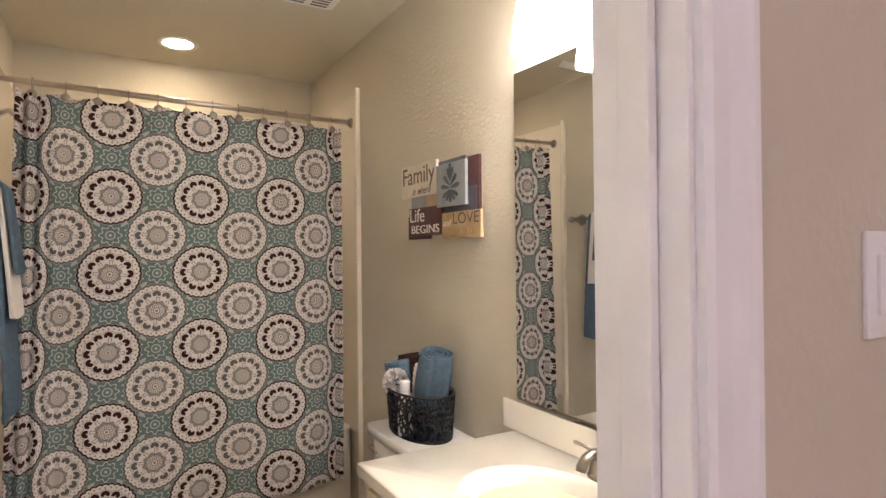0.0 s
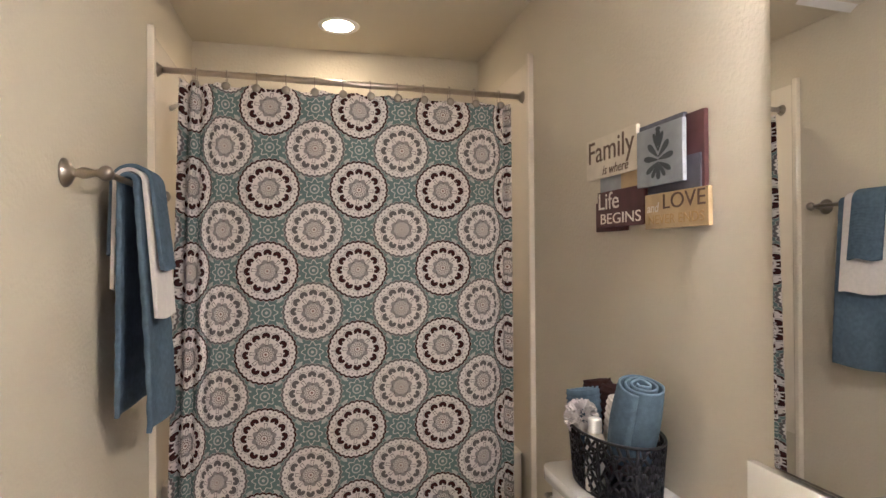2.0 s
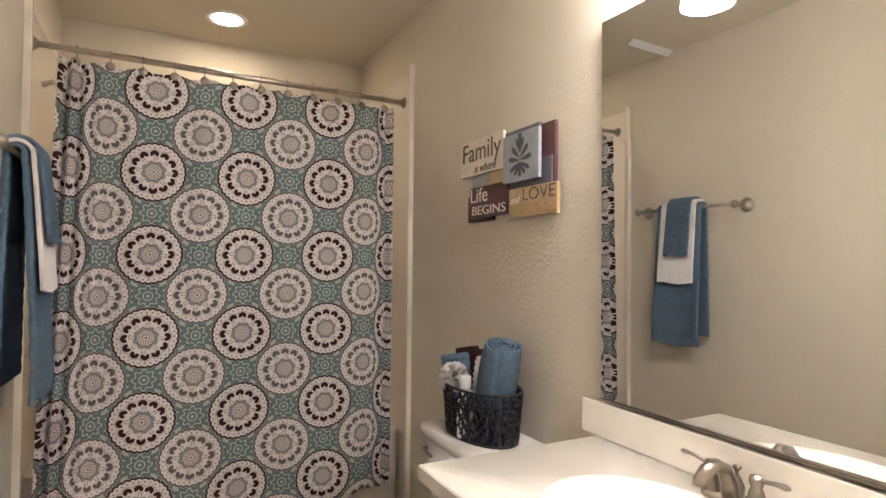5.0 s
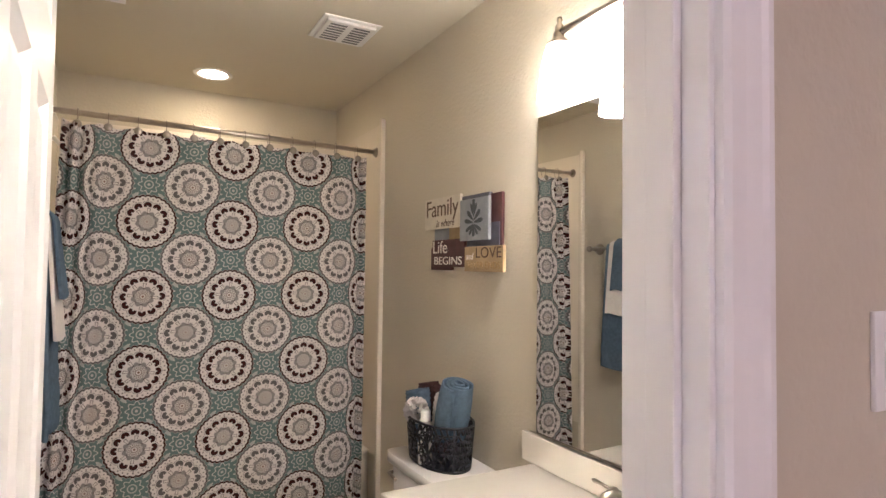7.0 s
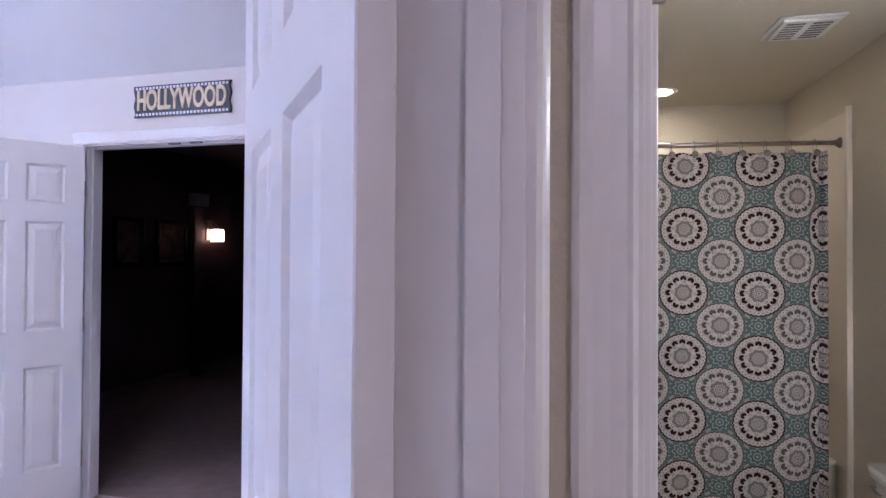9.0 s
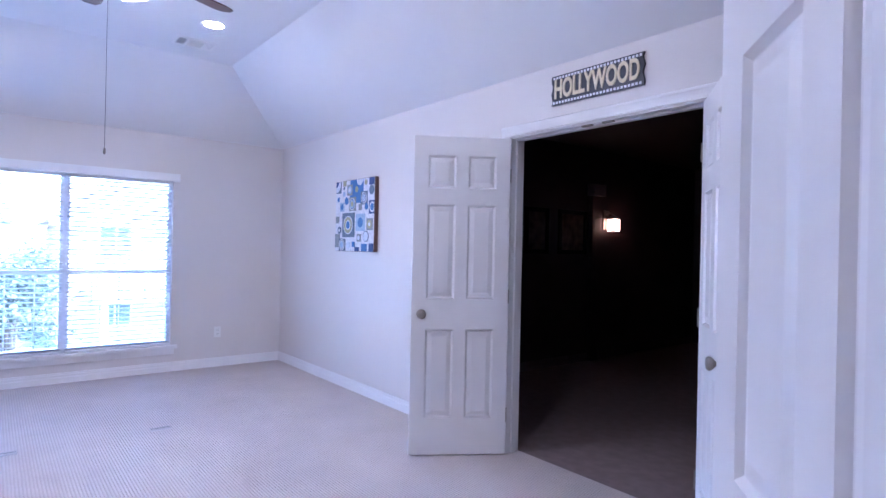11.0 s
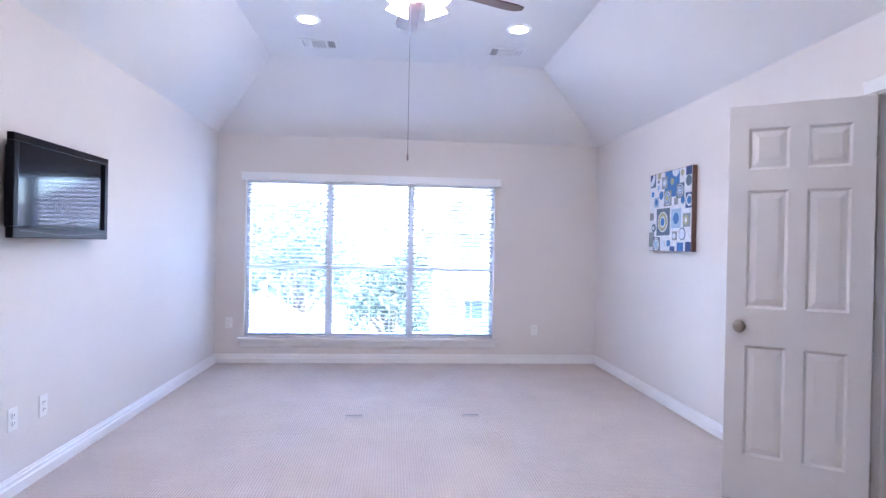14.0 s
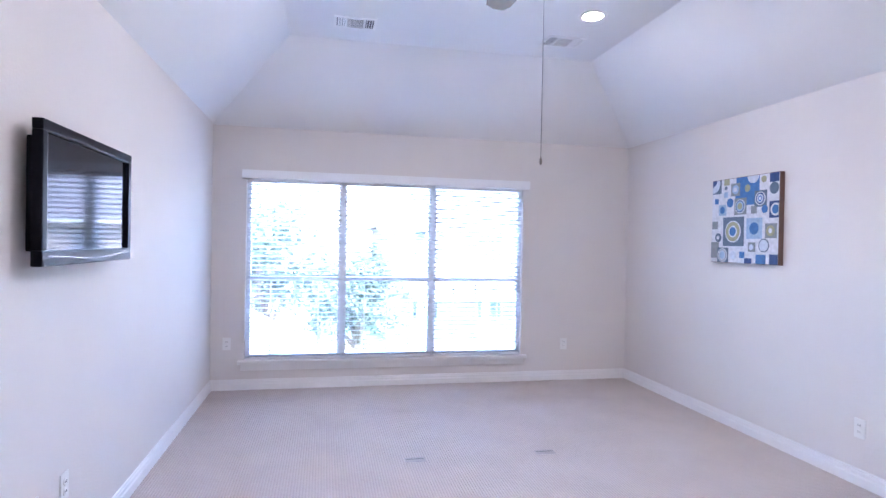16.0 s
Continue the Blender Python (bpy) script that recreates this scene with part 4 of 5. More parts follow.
# ---- towel bar and towels ----
TBZ, TBX = 1.522, 0.092
bar = thing("towel_bar", "brushed nickel towel bar on the wall", "towel bar")
part("bar", tube([(TBX, 2.60, TBZ), (TBX, 3.20, TBZ)], 0.0085, 14), NICKEL, bar)
for y in (2.60, 3.19):
    m = Matrix.Translation((BX0, y, TBZ)) @ Matrix.Rotation(math.pi / 2, 4, "Y")
    part("bracket", lathe([(0.036, 0), (0.036, 0.005), (0.031, 0.009), (0.029, 0.012), (0.020, 0.018), (0.012, 0.022), (0.010, 0.028), (0.015, 0.040), (0.014, 0.050), (0.009, 0.068), (0.011, 0.076), (0.018, 0.084), (0.020, 0.094), (0.016, 0.104), (0.006, 0.110), (0, 0.111)], 24, m), NICKEL, bar)


def hung_towel(name, y0, y1, drop_out, drop_in, off, mat, label, folds=0.006, seed=1, th=0.010, spread=0.02, ribs=0.0):
    """A folded towel laid over the bar, hanging on both sides."""
    root = thing(name, label, "towel")
    bm = bmesh.new()
    nu, ny = 150, 16
    path = []
    r = 0.0105 + off
    for i in range(nu + 1):
        s = i / nu
        if s < 0.42:
            path.append((TBX - r, TBZ - drop_in * (1 - s / 0.42)))
        elif s < 0.58:
            a = math.pi * (1 - (s - 0.42) / 0.16)
            path.append((TBX + r * math.cos(a), TBZ + r * math.sin(a)))
        else:
            path.append((TBX + r, TBZ - drop_out * (s - 0.58) / 0.42))
    rows = []
    for x, z in path:
        h = max(0.0, TBZ - z)
        row = []
        for k in range(ny + 1):
            q = k / ny
            flare = 1 + 0.05 * h
            y = (y0 + y1) / 2 + (q - 0.5) * (y1 - y0) * flare
            w = folds * h / 0.5 * math.sin(q * 6 + seed + h * 2)
            rib = ribs * math.sin(h * 2 * math.pi / 0.013) * (h > 0.02)
            out = 1 if x > TBX else -1
            lean = spread * (h / 0.4) if out > 0 else 0.35 * spread * (h / 0.4)
            curl = 0.010 * math.sin(math.pi * q) * min(1, h / 0.3)
            row.append(bm.verts.new((x + out * min(lean, spread * 1.5) + w * (1 if out > 0 else 0.3) + out * (curl + rib), y, z + 0.005 * math.sin(q * 7 + seed) * (h > 0.05))))
        rows.append(row)
    for a, b in zip(rows, rows[1:]):
        for k in range(ny):
            bm.faces.new((a[k], a[k + 1], b[k + 1], b[k])).smooth = True
    ob = part("cloth", bm, mat, root)
    so = ob.modifiers.new("thickness", "SOLIDIFY")
    so.thickness, so.offset = th, 1.0
    bv = ob.modifiers.new("round", "BEVEL")
    bv.width, bv.segments, bv.limit_method = 0.003, 2, "ANGLE"
    return root


hung_towel("bath_towel", 2.765, 3.03, 0.70, 0.655, 0.003, BLUE_TERRY, "long ribbed blue bath towel folded over the bar", 0.010, 1, 0.014, 0.016, 0.0012)
hung_towel("hand_towel", 2.785, 2.99, 0.385, 0.30, 0.022, WHITE_TERRY, "white hand towel layered over the blue towel", 0.006, 2, 0.010, 0.030)
hung_towel("washcloth", 2.805, 2.945, 0.245, 0.20, 0.036, BLUE_TERRY, "small ribbed blue washcloth on top of the towels", 0.005, 3, 0.010, 0.044, 0.0010)

# ---- word collage ----
wa = thing("word_plaque", "collage of small painted wooden word boards", "wall plaque")
SXF = BX1


def board(y0, y1, z0, z1, proud, mat, name="board", tilt=0.0):
    bm = boxes((SXF - proud, SXF - proud + 0.012, y0, y1, z0, z1), bevel=0.0015)
    return part(name, bm, mat, wa)


board(2.23, 2.40, 1.385, 1.665, 0.014, BOARD_MAROON)
board(2.30, 2.50, 1.53, 1.672, 0.020, BOARD_SLATE)
board(2.24, 2.46, 1.47, 1.56, 0.018, BOARD_SLATE)
board(2.46, 2.60, 1.46, 1.56, 0.018, BOARD_TAN)
board(2.58, 2.73, 1.47, 1.58, 0.016, BOARD_BLUE)
board(2.58, 2.76, 1.383, 1.478, 0.016, BOARD_MAROON)
board(2.495, 2.795, 1.555, 1.685, 0.030, BOARD_CREAM, "family_board")
board(2.285, 2.487, 1.497, 1.655, 0.034, BOARD_BLUE, "damask_board")
board(2.46, 2.722, 1.396, 1.508, 0.030, BOARD_MAROON, "life_board")
board(2.195, 2.452, 1.380, 1.474, 0.032, BOARD_TAN, "love_board")


def on_wall(y, z, proud):
    return Matrix.Translation((SXF - proud - 0.0002, y, z)) @ Matrix.Rotation(-math.pi / 2, 4, "Z") @ Matrix.Rotation(math.pi / 2, 4, "X")


words("Family", 0.10, INK_BROWN, on_wall(2.645, 1.638, 0.0305), "lettering", wa, 0.0006, 0.27)
words("is where", 0.042, INK_BROWN, on_wall(2.615, 1.576, 0.0305), "lettering", wa, 0.0006, 0.15, 0.3)
words("Life", 0.075, INK_CREAM, on_wall(2.655, 1.475, 0.0305), "lettering", wa, 0.0006, 0.12)
words("BEGINS", 0.046, INK_CREAM, on_wall(2.59, 1.420, 0.0305), "lettering", wa, 0.0006, 0.225)
words("LOVE", 0.056, INK_BROWN, on_wall(2.288, 1.448, 0.0325), "lettering", wa, 0.0006, 0.165)
words("and", 0.036, INK_CREAM, on_wall(2.417, 1.436, 0.0325), "lettering", wa, 0.0006, 0.055, 0.25)
words("NEVER ENDS", 0.036, INK_GOLD, on_wall(2.323, 1.403, 0.0325), "lettering", wa, 0.0006, 0.225)
def petal(bm, cy, cz, ang, ln, wd):
    vs = []
    for i in range(14):
        a = 2 * math.pi * i / 14
        px, pz = ln / 2 * math.cos(a) + ln / 2, wd / 2 * math.sin(a) * (0.6 + 0.4 * math.cos(a))
        vs.append((cy - (px * math.cos(ang) - pz * math.sin(ang)), cz + px * math.sin(ang) + pz * math.cos(ang)))
    f = [bm.verts.new((SXF - 0.0352, y, z)) for y, z in vs]
    b = [bm.verts.new((SXF - 0.0338, y, z)) for y, z in vs]
    bm.faces.new(f)
    for i in range(14):
        bm.faces.new((f[i], f[(i + 1) % 14], b[(i + 1) % 14], b[i]))


for ang, ln, wd, oz in ((90, 0.045, 0.028, 0.025), (68, 0.055, 0.02, 0.01), (112, 0.055, 0.02, 0.01), (40, 0.06, 0.026, -0.005), (140, 0.06, 0.026, -0.005), (8, 0.065, 0.024, -0.012), (172, 0.065, 0.024, -0.012),
                        (-25, 0.06, 0.022, -0.018), (205, 0.06, 0.022, -0.018), (-52, 0.048, 0.02, -0.02), (232, 0.048, 0.02, -0.02), (-90, 0.045, 0.026, -0.02), (90, 0.018, 0.03, 0.058)):
    dm = bmesh.new()
    petal(dm, 2.386, 1.576 + oz, math.radians(ang), ln, wd)
    part("damask_petal", dm, INK_GREY, wa)

# ---- toilet ----
wc = thing("toilet", "white porcelain toilet with a lidded tank", "toilet")


def rounded(bm, x0, x1, y0, y1, z0, z1, r, shrink=0.0):
    lo, hi = [], []
    for cx, cy, a0 in ((x1 - r, y1 - r, 0), (x0 + r, y1 - r, 90), (x0 + r, y0 + r, 180), (x1 - r, y0 + r, 270)):
        for q in range(6):
            a = radians(a0 + q * 18)
            p = (cx + r * math.cos(a), cy + r * math.sin(a))
            hi.append(bm.verts.new((*p, z1)))
            mx, my = (x0 + x1) / 2, (y0 + y1) / 2
            lo.append(bm.verts.new((mx + (p[0] - mx) * (1 - shrink), my + (p[1] - my) * (1 - shrink), z0)))
    n_ = len(lo)
    for i in range(n_):
        bm.faces.new((lo[i], lo[(i + 1) % n_], hi[(i + 1) % n_], hi[i])).smooth = True
    bm.faces.new(hi), bm.faces.new(lo[::-1])
    return bm


TKY0, TKY1, TKX0, TKZ = 2.19, 2.66, 1.262, 0.68
part("tank", rounded(bmesh.new(), TKX0 + 0.012, BX1 - 0.015, TKY0 + 0.012, TKY1 - 0.012, 0.36, TKZ - 0.035, 0.04, 0.06), PORCELAIN, wc)
lid = rounded(bmesh.new(), TKX0 - 0.004, BX1 - 0.006, TKY0, TKY1, TKZ - 0.037, TKZ, 0.035)
bmesh.ops.bevel(lid, geom=[e for e in lid.edges if e.calc_face_angle(0) > 1.2], offset=0.008, segments=3, affect="EDGES")
part("tank_lid", lid, PORCELAIN, wc)
part("bowl", lathe([(0.12, 0.0), (0.115, 0.05), (0.10, 0.18), (0.15, 0.30), (0.185, 0.37), (0.185, 0.385), (0.15, 0.385), (0.10, 0.25), (0.0, 0.22)], 32, Matrix.Translation((1.02, 2.42, 0)) @ Matrix.Diagonal((1.25, 1, 1, 1))), PORCELAIN, wc)
part("seat", lathe([(0.185, 0.386), (0.19, 0.395), (0.185, 0.41), (0.0, 0.415)], 32, Matrix.Translation((1.02, 2.42, 0)) @ Matrix.Diagonal((1.25, 1, 1, 1))), PLASTIC, wc)
part("flush_lever", tube([(TKX0 + 0.006, 2.60, 0.61), (TKX0 - 0.012, 2.60, 0.61), (TKX0 - 0.014, 2.53, 0.605)], 0.006), NICKEL, wc)

# ---- basket with towels ----
KX, KY = 1.388, 2.452
ELX, ELY, KZ0, KZ1 = 0.092, 0.162, TKZ + 0.001, TKZ + 0.158
bk = thing("metal_basket", "black pierced metal basket on the toilet tank", "basket")


def oval(z, grow):
    return [(KX + (ELX + grow) * math.cos(2 * math.pi * i / 60), KY + (ELY + grow) * math.sin(2 * math.pi * i / 60), z) for i in range(61)]


part("rim", tube(oval(KZ1, 0.012), 0.0042, 8), BASKET, bk)
part("foot_ring", tube(oval(KZ0 + 0.004, 0.0), 0.0045, 8), BASKET, bk)
part("base", prism([p[:2] for p in oval(0, -0.002)[:-1]], KZ0, KZ0 + 0.003), BASKET, bk)
rnd = random.Random(5)
cells = bmesh.new()
NA, NV = 40, 7
ptsg = {}
for i in range(NA):
    for j in range(NV + 1):
        a = 2 * math.pi * (i + (0.5 if j % 2 else 0) + rnd.uniform(-0.22, 0.22)) / NA
        z = KZ0 + 0.012 + (KZ1 - KZ0 - 0.016) * (j + (rnd.uniform(-0.25, 0.25) if 0 < j < NV else 0)) / NV
        g = 0.012 * (z - KZ0) / (KZ1 - KZ0)
        ptsg[i, j] = (KX + (ELX + g) * math.cos(a), KY + (ELY + g) * math.sin(a), z)
for i in range(NA):
    for j in range(NV):
        for i2 in ((i, (i - 1) % NA) if j % 2 == 0 else (i, (i + 1) % NA)):
            if rnd.random() < 0.80:
                tube([ptsg[i, j], ptsg[i2, j + 1]], 0.0042, 5, cells)
        if rnd.random() < 0.45:
            tube([ptsg[i, j], ptsg[(i + 1) % NA, j]], 0.0032, 5, cells)
for a0 in (0.3, 1.1, 2.4, 3.6, 4.4, 5.6):
    pa = [(KX + (ELX + 0.012 * w) * math.cos(a0), KY + (ELY + 0.012 * w) * math.sin(a0), KZ0 + (KZ1 - KZ0) * w) for w in (0, 0.5, 1)]
    tube(pa, 0.004, 6, cells)
part("pierced_wall", cells, BASKET, bk, "openwork leaf pattern wall")


def rolled(name, c, axis, length, radius, mat, label, ribs=18, seed=0):
    """A towel rolled up: a ribbed spiral roll along axis."""
    bm = bmesh.new()
    ax = Vector(axis).normalized()
    u = ax.cross(Vector((0.3, 0.8, 0.1))).normalized()
    w = ax.cross(u)
    turns, n_, m_ = 3.2, 76, 44
    rows = []
    for j in range(m_ + 1):
        t_ = j / m_
        row = []
        for i in range(n_ + 1):
            s = i / n_
            a = s * turns * 2 * math.pi + seed
            r = radius * (0.22 + 0.78 * s) * (0.90 + 0.10 * math.sin(math.pi * min(1, max(0, t_)))) + 0.0028 * math.sin(t_ * ribs * 2 * math.pi) + 0.003 * math.sin(3 * a + seed)
            p = Vector(c) + ax * (t_ - 0.5) * length * (1 - 0.08 * s * abs(math.sin(a))) + (u * math.cos(a) + w * math.sin(a)) * r
            row.append(bm.verts.new(p))
        rows.append(row)
    for a, b in zip(rows, rows[1:]):
        for i in range(n_):
            bm.faces.new((a[i], a[i + 1], b[i + 1], b[i])).smooth = True
    ob = part(name, bm, mat)
    so = ob.modifiers.new("thickness", "SOLIDIFY")
    so.thickness = 0.006
    return tagged(ob, label, "towel", "rolled towels")


BZT = KZ0 + 0.12
rolled("rolled_towel", (1.392, 2.352, KZ0 + 0.205), (0.0, -0.30, 1), 0.215, 0.070, BLUE_TERRY, "ribbed blue towel rolled upright in the basket", 22)
rolled("rolled_towel", (1.435, 2.50, KZ0 + 0.135), (0.05, 0.12, 1), 0.25, 0.060, BROWN_TERRY, "dark brown towel rolled in the basket", 12, 1)
rolled("rolled_towel", (1.425, 2.575, KZ0 + 0.135), (0.0, 0.35, 1), 0.25, 0.050, BROWN_TERRY, "dark brown towel folded over the basket's end", 12, 2)
rolled("rolled_towel", (1.358, 2.545, KZ0 + 0.135), (-0.05, 0.25, 1), 0.22, 0.056, BLUE_TERRY, "short blue towel rolled in the basket", 16, 2)
rolled("rolled_towel", (1.40, 2.445, KZ0 + 0.165), (-0.10, -0.3, 0.9), 0.17, 0.046, WHITE_TERRY, "white towel rolled in the basket", 8, 3)


def bath_pouf(c, r, seed):
    """A gathered mesh puff: many wavy leaves of net about one middle."""
    q = random.Random(seed)
    bm = bmesh.new()
    for i in range(120):
        d = Vector((q.gauss(0, 1), q.gauss(0, 1), q.gauss(0, 1))).normalized()
        u = d.orthogonal().normalized()
        w = d.cross(u)
        tw, prev = q.uniform(0, 6.28), None
        for j in range(9):
            a = tw + (j - 4) * 0.20
            off = (u * math.cos(a) + w * math.sin(a)) * r * 0.55
            tip = d * r * q.uniform(0.82, 1.0) + off * (0.9 + 0.12 * math.sin(j * 2.4))
            pair = (bm.verts.new(Vector(c) + tip.normalized() * r * q.uniform(0.88, 1.05)), bm.verts.new(Vector(c) + tip * 0.45))
            if prev:
                bm.faces.new((prev[0], pair[0], pair[1], prev[1])).smooth = True
            prev = pair
    return tagged(part("bath_pouf", bm, WHITE_TERRY), "white ruffled net bath pouf in the basket", "bath pouf")


bath_pouf((1.318, 2.508, KZ0 + 0.178), 0.050, 3)
bottle = thing("lotion_bottle", "cream plastic lotion bottle with a white cap", "bottle", at=pose(1.318, 2.43, KZ0 + 0.004))
part("bottle_body", lathe([(0.024, 0), (0.027, 0.004), (0.027, 0.135), (0.022, 0.148), (0.013, 0.154), (0, 0.155)], 24), MARBLE, bottle)
part("cap", lathe([(0.0175, 0.154), (0.018, 0.157), (0.018, 0.188), (0.0165, 0.191), (0, 0.191)], 24), PLASTIC, bottle, "white screw cap")

# ---- vanity ----
VY0, VY1, VX0, VZ = 1.05, 2.045, 0.985, 0.775
van = thing("vanity_cabinet", "cream painted vanity cabinet under the sink", "cabinet")
part("carcass", boxes((VX0 + 0.03, BX1 - 0.002, VY0 + 0.01, VY1 - 0.015, 0.013, VZ - 0.034), bevel=0.003), CABINET, van)
for a, b in ((VY0 + 0.03, 1.53), (1.55, VY1 - 0.035)):
    d = part("cabinet_door", boxes((VX0 + 0.012, VX0 + 0.030, a, b, 0.10, VZ - 0.06), bevel=0.004), CABINET, van)
    part("door_panel", boxes((VX0 + 0.006, VX0 + 0.013, a + 0.055, b - 0.055, 0.155, VZ - 0.115), bevel=0.004), CABINET, d)
ct = thing("countertop", "cream cultured marble vanity top with an oval sink", "countertop")
SKX, SKY, SA, SB = 1.245, 1.60, 0.165, 0.215
top_bm = bmesh.new()
NS = 64
ov = lambda k_, z: [top_bm.verts.new((SKX + SA * k_ * math.cos(2 * math.pi * i / NS), SKY + SB * k_ * math.sin(2 * math.pi * i / NS), z)) for i in range(NS)]


def rim_point(i):
    """Where the ray from the sink's middle leaves the slab."""
    a = 2 * math.pi * i / NS
    dx, dy = SA * math.cos(a), SB * math.sin(a)
    k_ = min((BX1 - 0.002 - SKX) / dx if dx > 1e-9 else 1e9, (VX0 - SKX) / dx if dx < -1e-9 else 1e9, (VY1 - SKY) / dy if dy > 1e-9 else 1e9, (VY0 - SKY) / dy if dy < -1e-9 else 1e9)
    return SKX + dx * k_, SKY + dy * k_


outer = [rim_point(i) for i in range(NS)]
for cx, cy in ((VX0, VY0), (VX0, VY1), (BX1 - 0.002, VY0), (BX1 - 0.002, VY1)):
    i = min(range(NS), key=lambda q: (outer[q][0] - cx) ** 2 + (outer[q][1] - cy) ** 2)
    outer[i] = (cx, cy)
lowr = [top_bm.verts.new((*p, VZ - 0.034)) for p in outer]
edge1 = [top_bm.verts.new((*p, VZ - 0.004)) for p in outer]
edge2 = [top_bm.verts.new((p[0] + (SKX - p[0]) * 0.012, p[1] + (SKY - p[1]) * 0.012, VZ)) for p in outer]
seq = [lowr, edge1, edge2] + [ov(k_, z) for k_, z in ((1.10, VZ), (1.07, VZ + 0.003), (1.03, VZ + 0.001), (0.97, VZ - 0.006), (0.92, VZ - 0.012), (0.80, VZ - 0.06), (0.60, VZ - 0.105), (0.30, VZ - 0.125), (0.08, VZ - 0.13))]
for a, b in zip(seq, seq[1:]):
    for i in range(NS):
        f = top_bm.faces.new((a[i], a[(i + 1) % NS], b[(i + 1) % NS], b[i]))
        f.smooth = a is not lowr and a is not edge1
top_bm.faces.new(seq[-1])
part("slab", top_bm, MARBLE, ct)
part("backsplash", boxes((BX1 - 0.022, BX1 - 0.001, VY0, 2.095, VZ + 0.001, VZ + 0.092), bevel=0.004), MARBLE, ct)
part("drain", lathe([(0.022, VZ - 0.1295), (0.020, VZ - 0.126), (0.0, VZ - 0.125)], 20, Matrix.Translation((SKX, SKY, 0))), NICKEL, ct)

# ---- faucet ----
fc = thing("faucet", "brushed nickel two-handle arched faucet", "faucet", at=pose(1.445, 1.60, VZ) @ Matrix.Diagonal((0.76, 0.85, 0.76, 1)))
part("base_plate", lathe([(0.03, 0), (0.03, 0.006), (0.024, 0.012), (0, 0.012)], 28, Matrix.Diagonal((1, 2.6, 1, 1))), NICKEL, fc)
arc = [(0.0, 0, 0.01), (-0.004, 0, 0.05), (-0.022, 0, 0.088), (-0.055, 0, 0.104), (-0.09, 0, 0.096), (-0.112, 0, 0.072), (-0.116, 0, 0.060)]
part("spout", tube(arc, [0.020, 0.018, 0.017, 0.0165, 0.016, 0.0165, 0.015], 16), NICKEL, fc)
part("lift_knob", lathe([(0.016, 0.01), (0.017, 0.04), (0.010, 0.06), (0.005, 0.068), (0.005, 0.078), (0.010, 0.083), (0.010, 0.090), (0.0, 0.094)], 18, Matrix.Translation((0.024, 0, 0))), NICKEL, fc)
for s in (-1, 1):
    h = part("valve", lathe([(0.026, 0.0), (0.026, 0.006), (0.022, 0.012), (0.017, 0.045), (0.012, 0.06), (0.015, 0.066), (0.017, 0.078), (0.013, 0.088), (0, 0.09)], 20, Matrix.Translation((0.01, s * 0.056, 0))), NICKEL, fc)
    part("lever", tube([(0.01, s * 0.066, 0.078), (0.004, s * 0.10, 0.086), (0.0, s * 0.128, 0.088), (0.0, s * 0.136, 0.088)], [0.006, 0.0055, 0.008, 0.004], 10), NICKEL, h)

# ---- mirror and vanity light ----
mi = thing("wall_mirror", "large frameless wall mirror above the vanity", "mirror")
mg = boxes((BX1 - 0.007, BX1 - 0.001, 1.06, 2.018, 0.882, 1.875))
for v in mg.verts:
    if v.co.x < BX1 - 0.004 and v.co.y > 1.5:
        v.co.x -= 0.016
part("mirror_glass", mg, MIRROR, mi)
part("edge_channel", boxes((BX1 - 0.021, BX1 - 0.001, 1.06, 2.018, 0.8775, 0.8815)), PEWTER, mi)
vl = thing("vanity_light", "brushed nickel bar light with lit frosted shades", "wall light")
LXC = 1.385
part("wall_plate", boxes((BX1 - 0.022, BX1 - 0.001, 1.36, 1.64, 1.99, 2.10), bevel=0.008), NICKEL, vl)
part("bar", tube([(LXC, 1.22, 2.045), (LXC, 1.80, 2.045)], 0.009, 12), NICKEL, vl)
for y in (1.42, 1.58):
    part("strut", tube([(BX1 - 0.02, y, 2.045), (LXC, y, 2.045)], 0.008), NICKEL, vl)
for y in (1.225, 1.505, 1.785):
    a = part("holder", lathe([(0.0, 2.090), (0.007, 2.086), (0.009, 2.078), (0.006, 2.070), (0.012, 2.062), (0.014, 2.04), (0.012, 2.03), (0.033, 2.012), (0.036, 2.000), (0, 2.0)], 20, Matrix.Translation((LXC, y, 0))), NICKEL, vl)
    part("shade", lathe([(0.034, 2.008), (0.042, 1.985), (0.050, 1.94), (0.056, 1.89), (0.060, 1.855), (0.056, 1.856), (0.052, 1.89), (0.046, 1.94), (0.038, 1.985), (0.028, 2.004)], 28, Matrix.Translation((LXC, y, 0))), SHADE_WARM, a, "lit frosted glass shade")

# ---- media room beyond the double doors ----
NX0, NX1, NY1, NZT = -4.35, -0.3, 8.6, 2.6
structure("floor_media", boxes((NX0 - 0.1, NX1, MY1 + 0.12, NY1, -0.12, 0.0)), MEDIA_CARPET, "brown carpet in the dark media room", "carpet")
structure("wall_media_left", boxes((NX0 - 0.1, NX0, MY1 + 0.12, NY1, 0, NZT)), MEDIA_WALL, "dark plum media room wall", "wall")
structure("wall_media_right", boxes((NX1, NX1 + 0.1, MY1 + 0.12, NY1, 0, NZT)), MEDIA_WALL, "dark plum media room wall", "wall")
structure("wall_media_back", boxes((NX0, NX1, NY1, NY1 + 0.1, 0, NZT)), MEDIA_WALL, "dark plum media room wall", "wall")
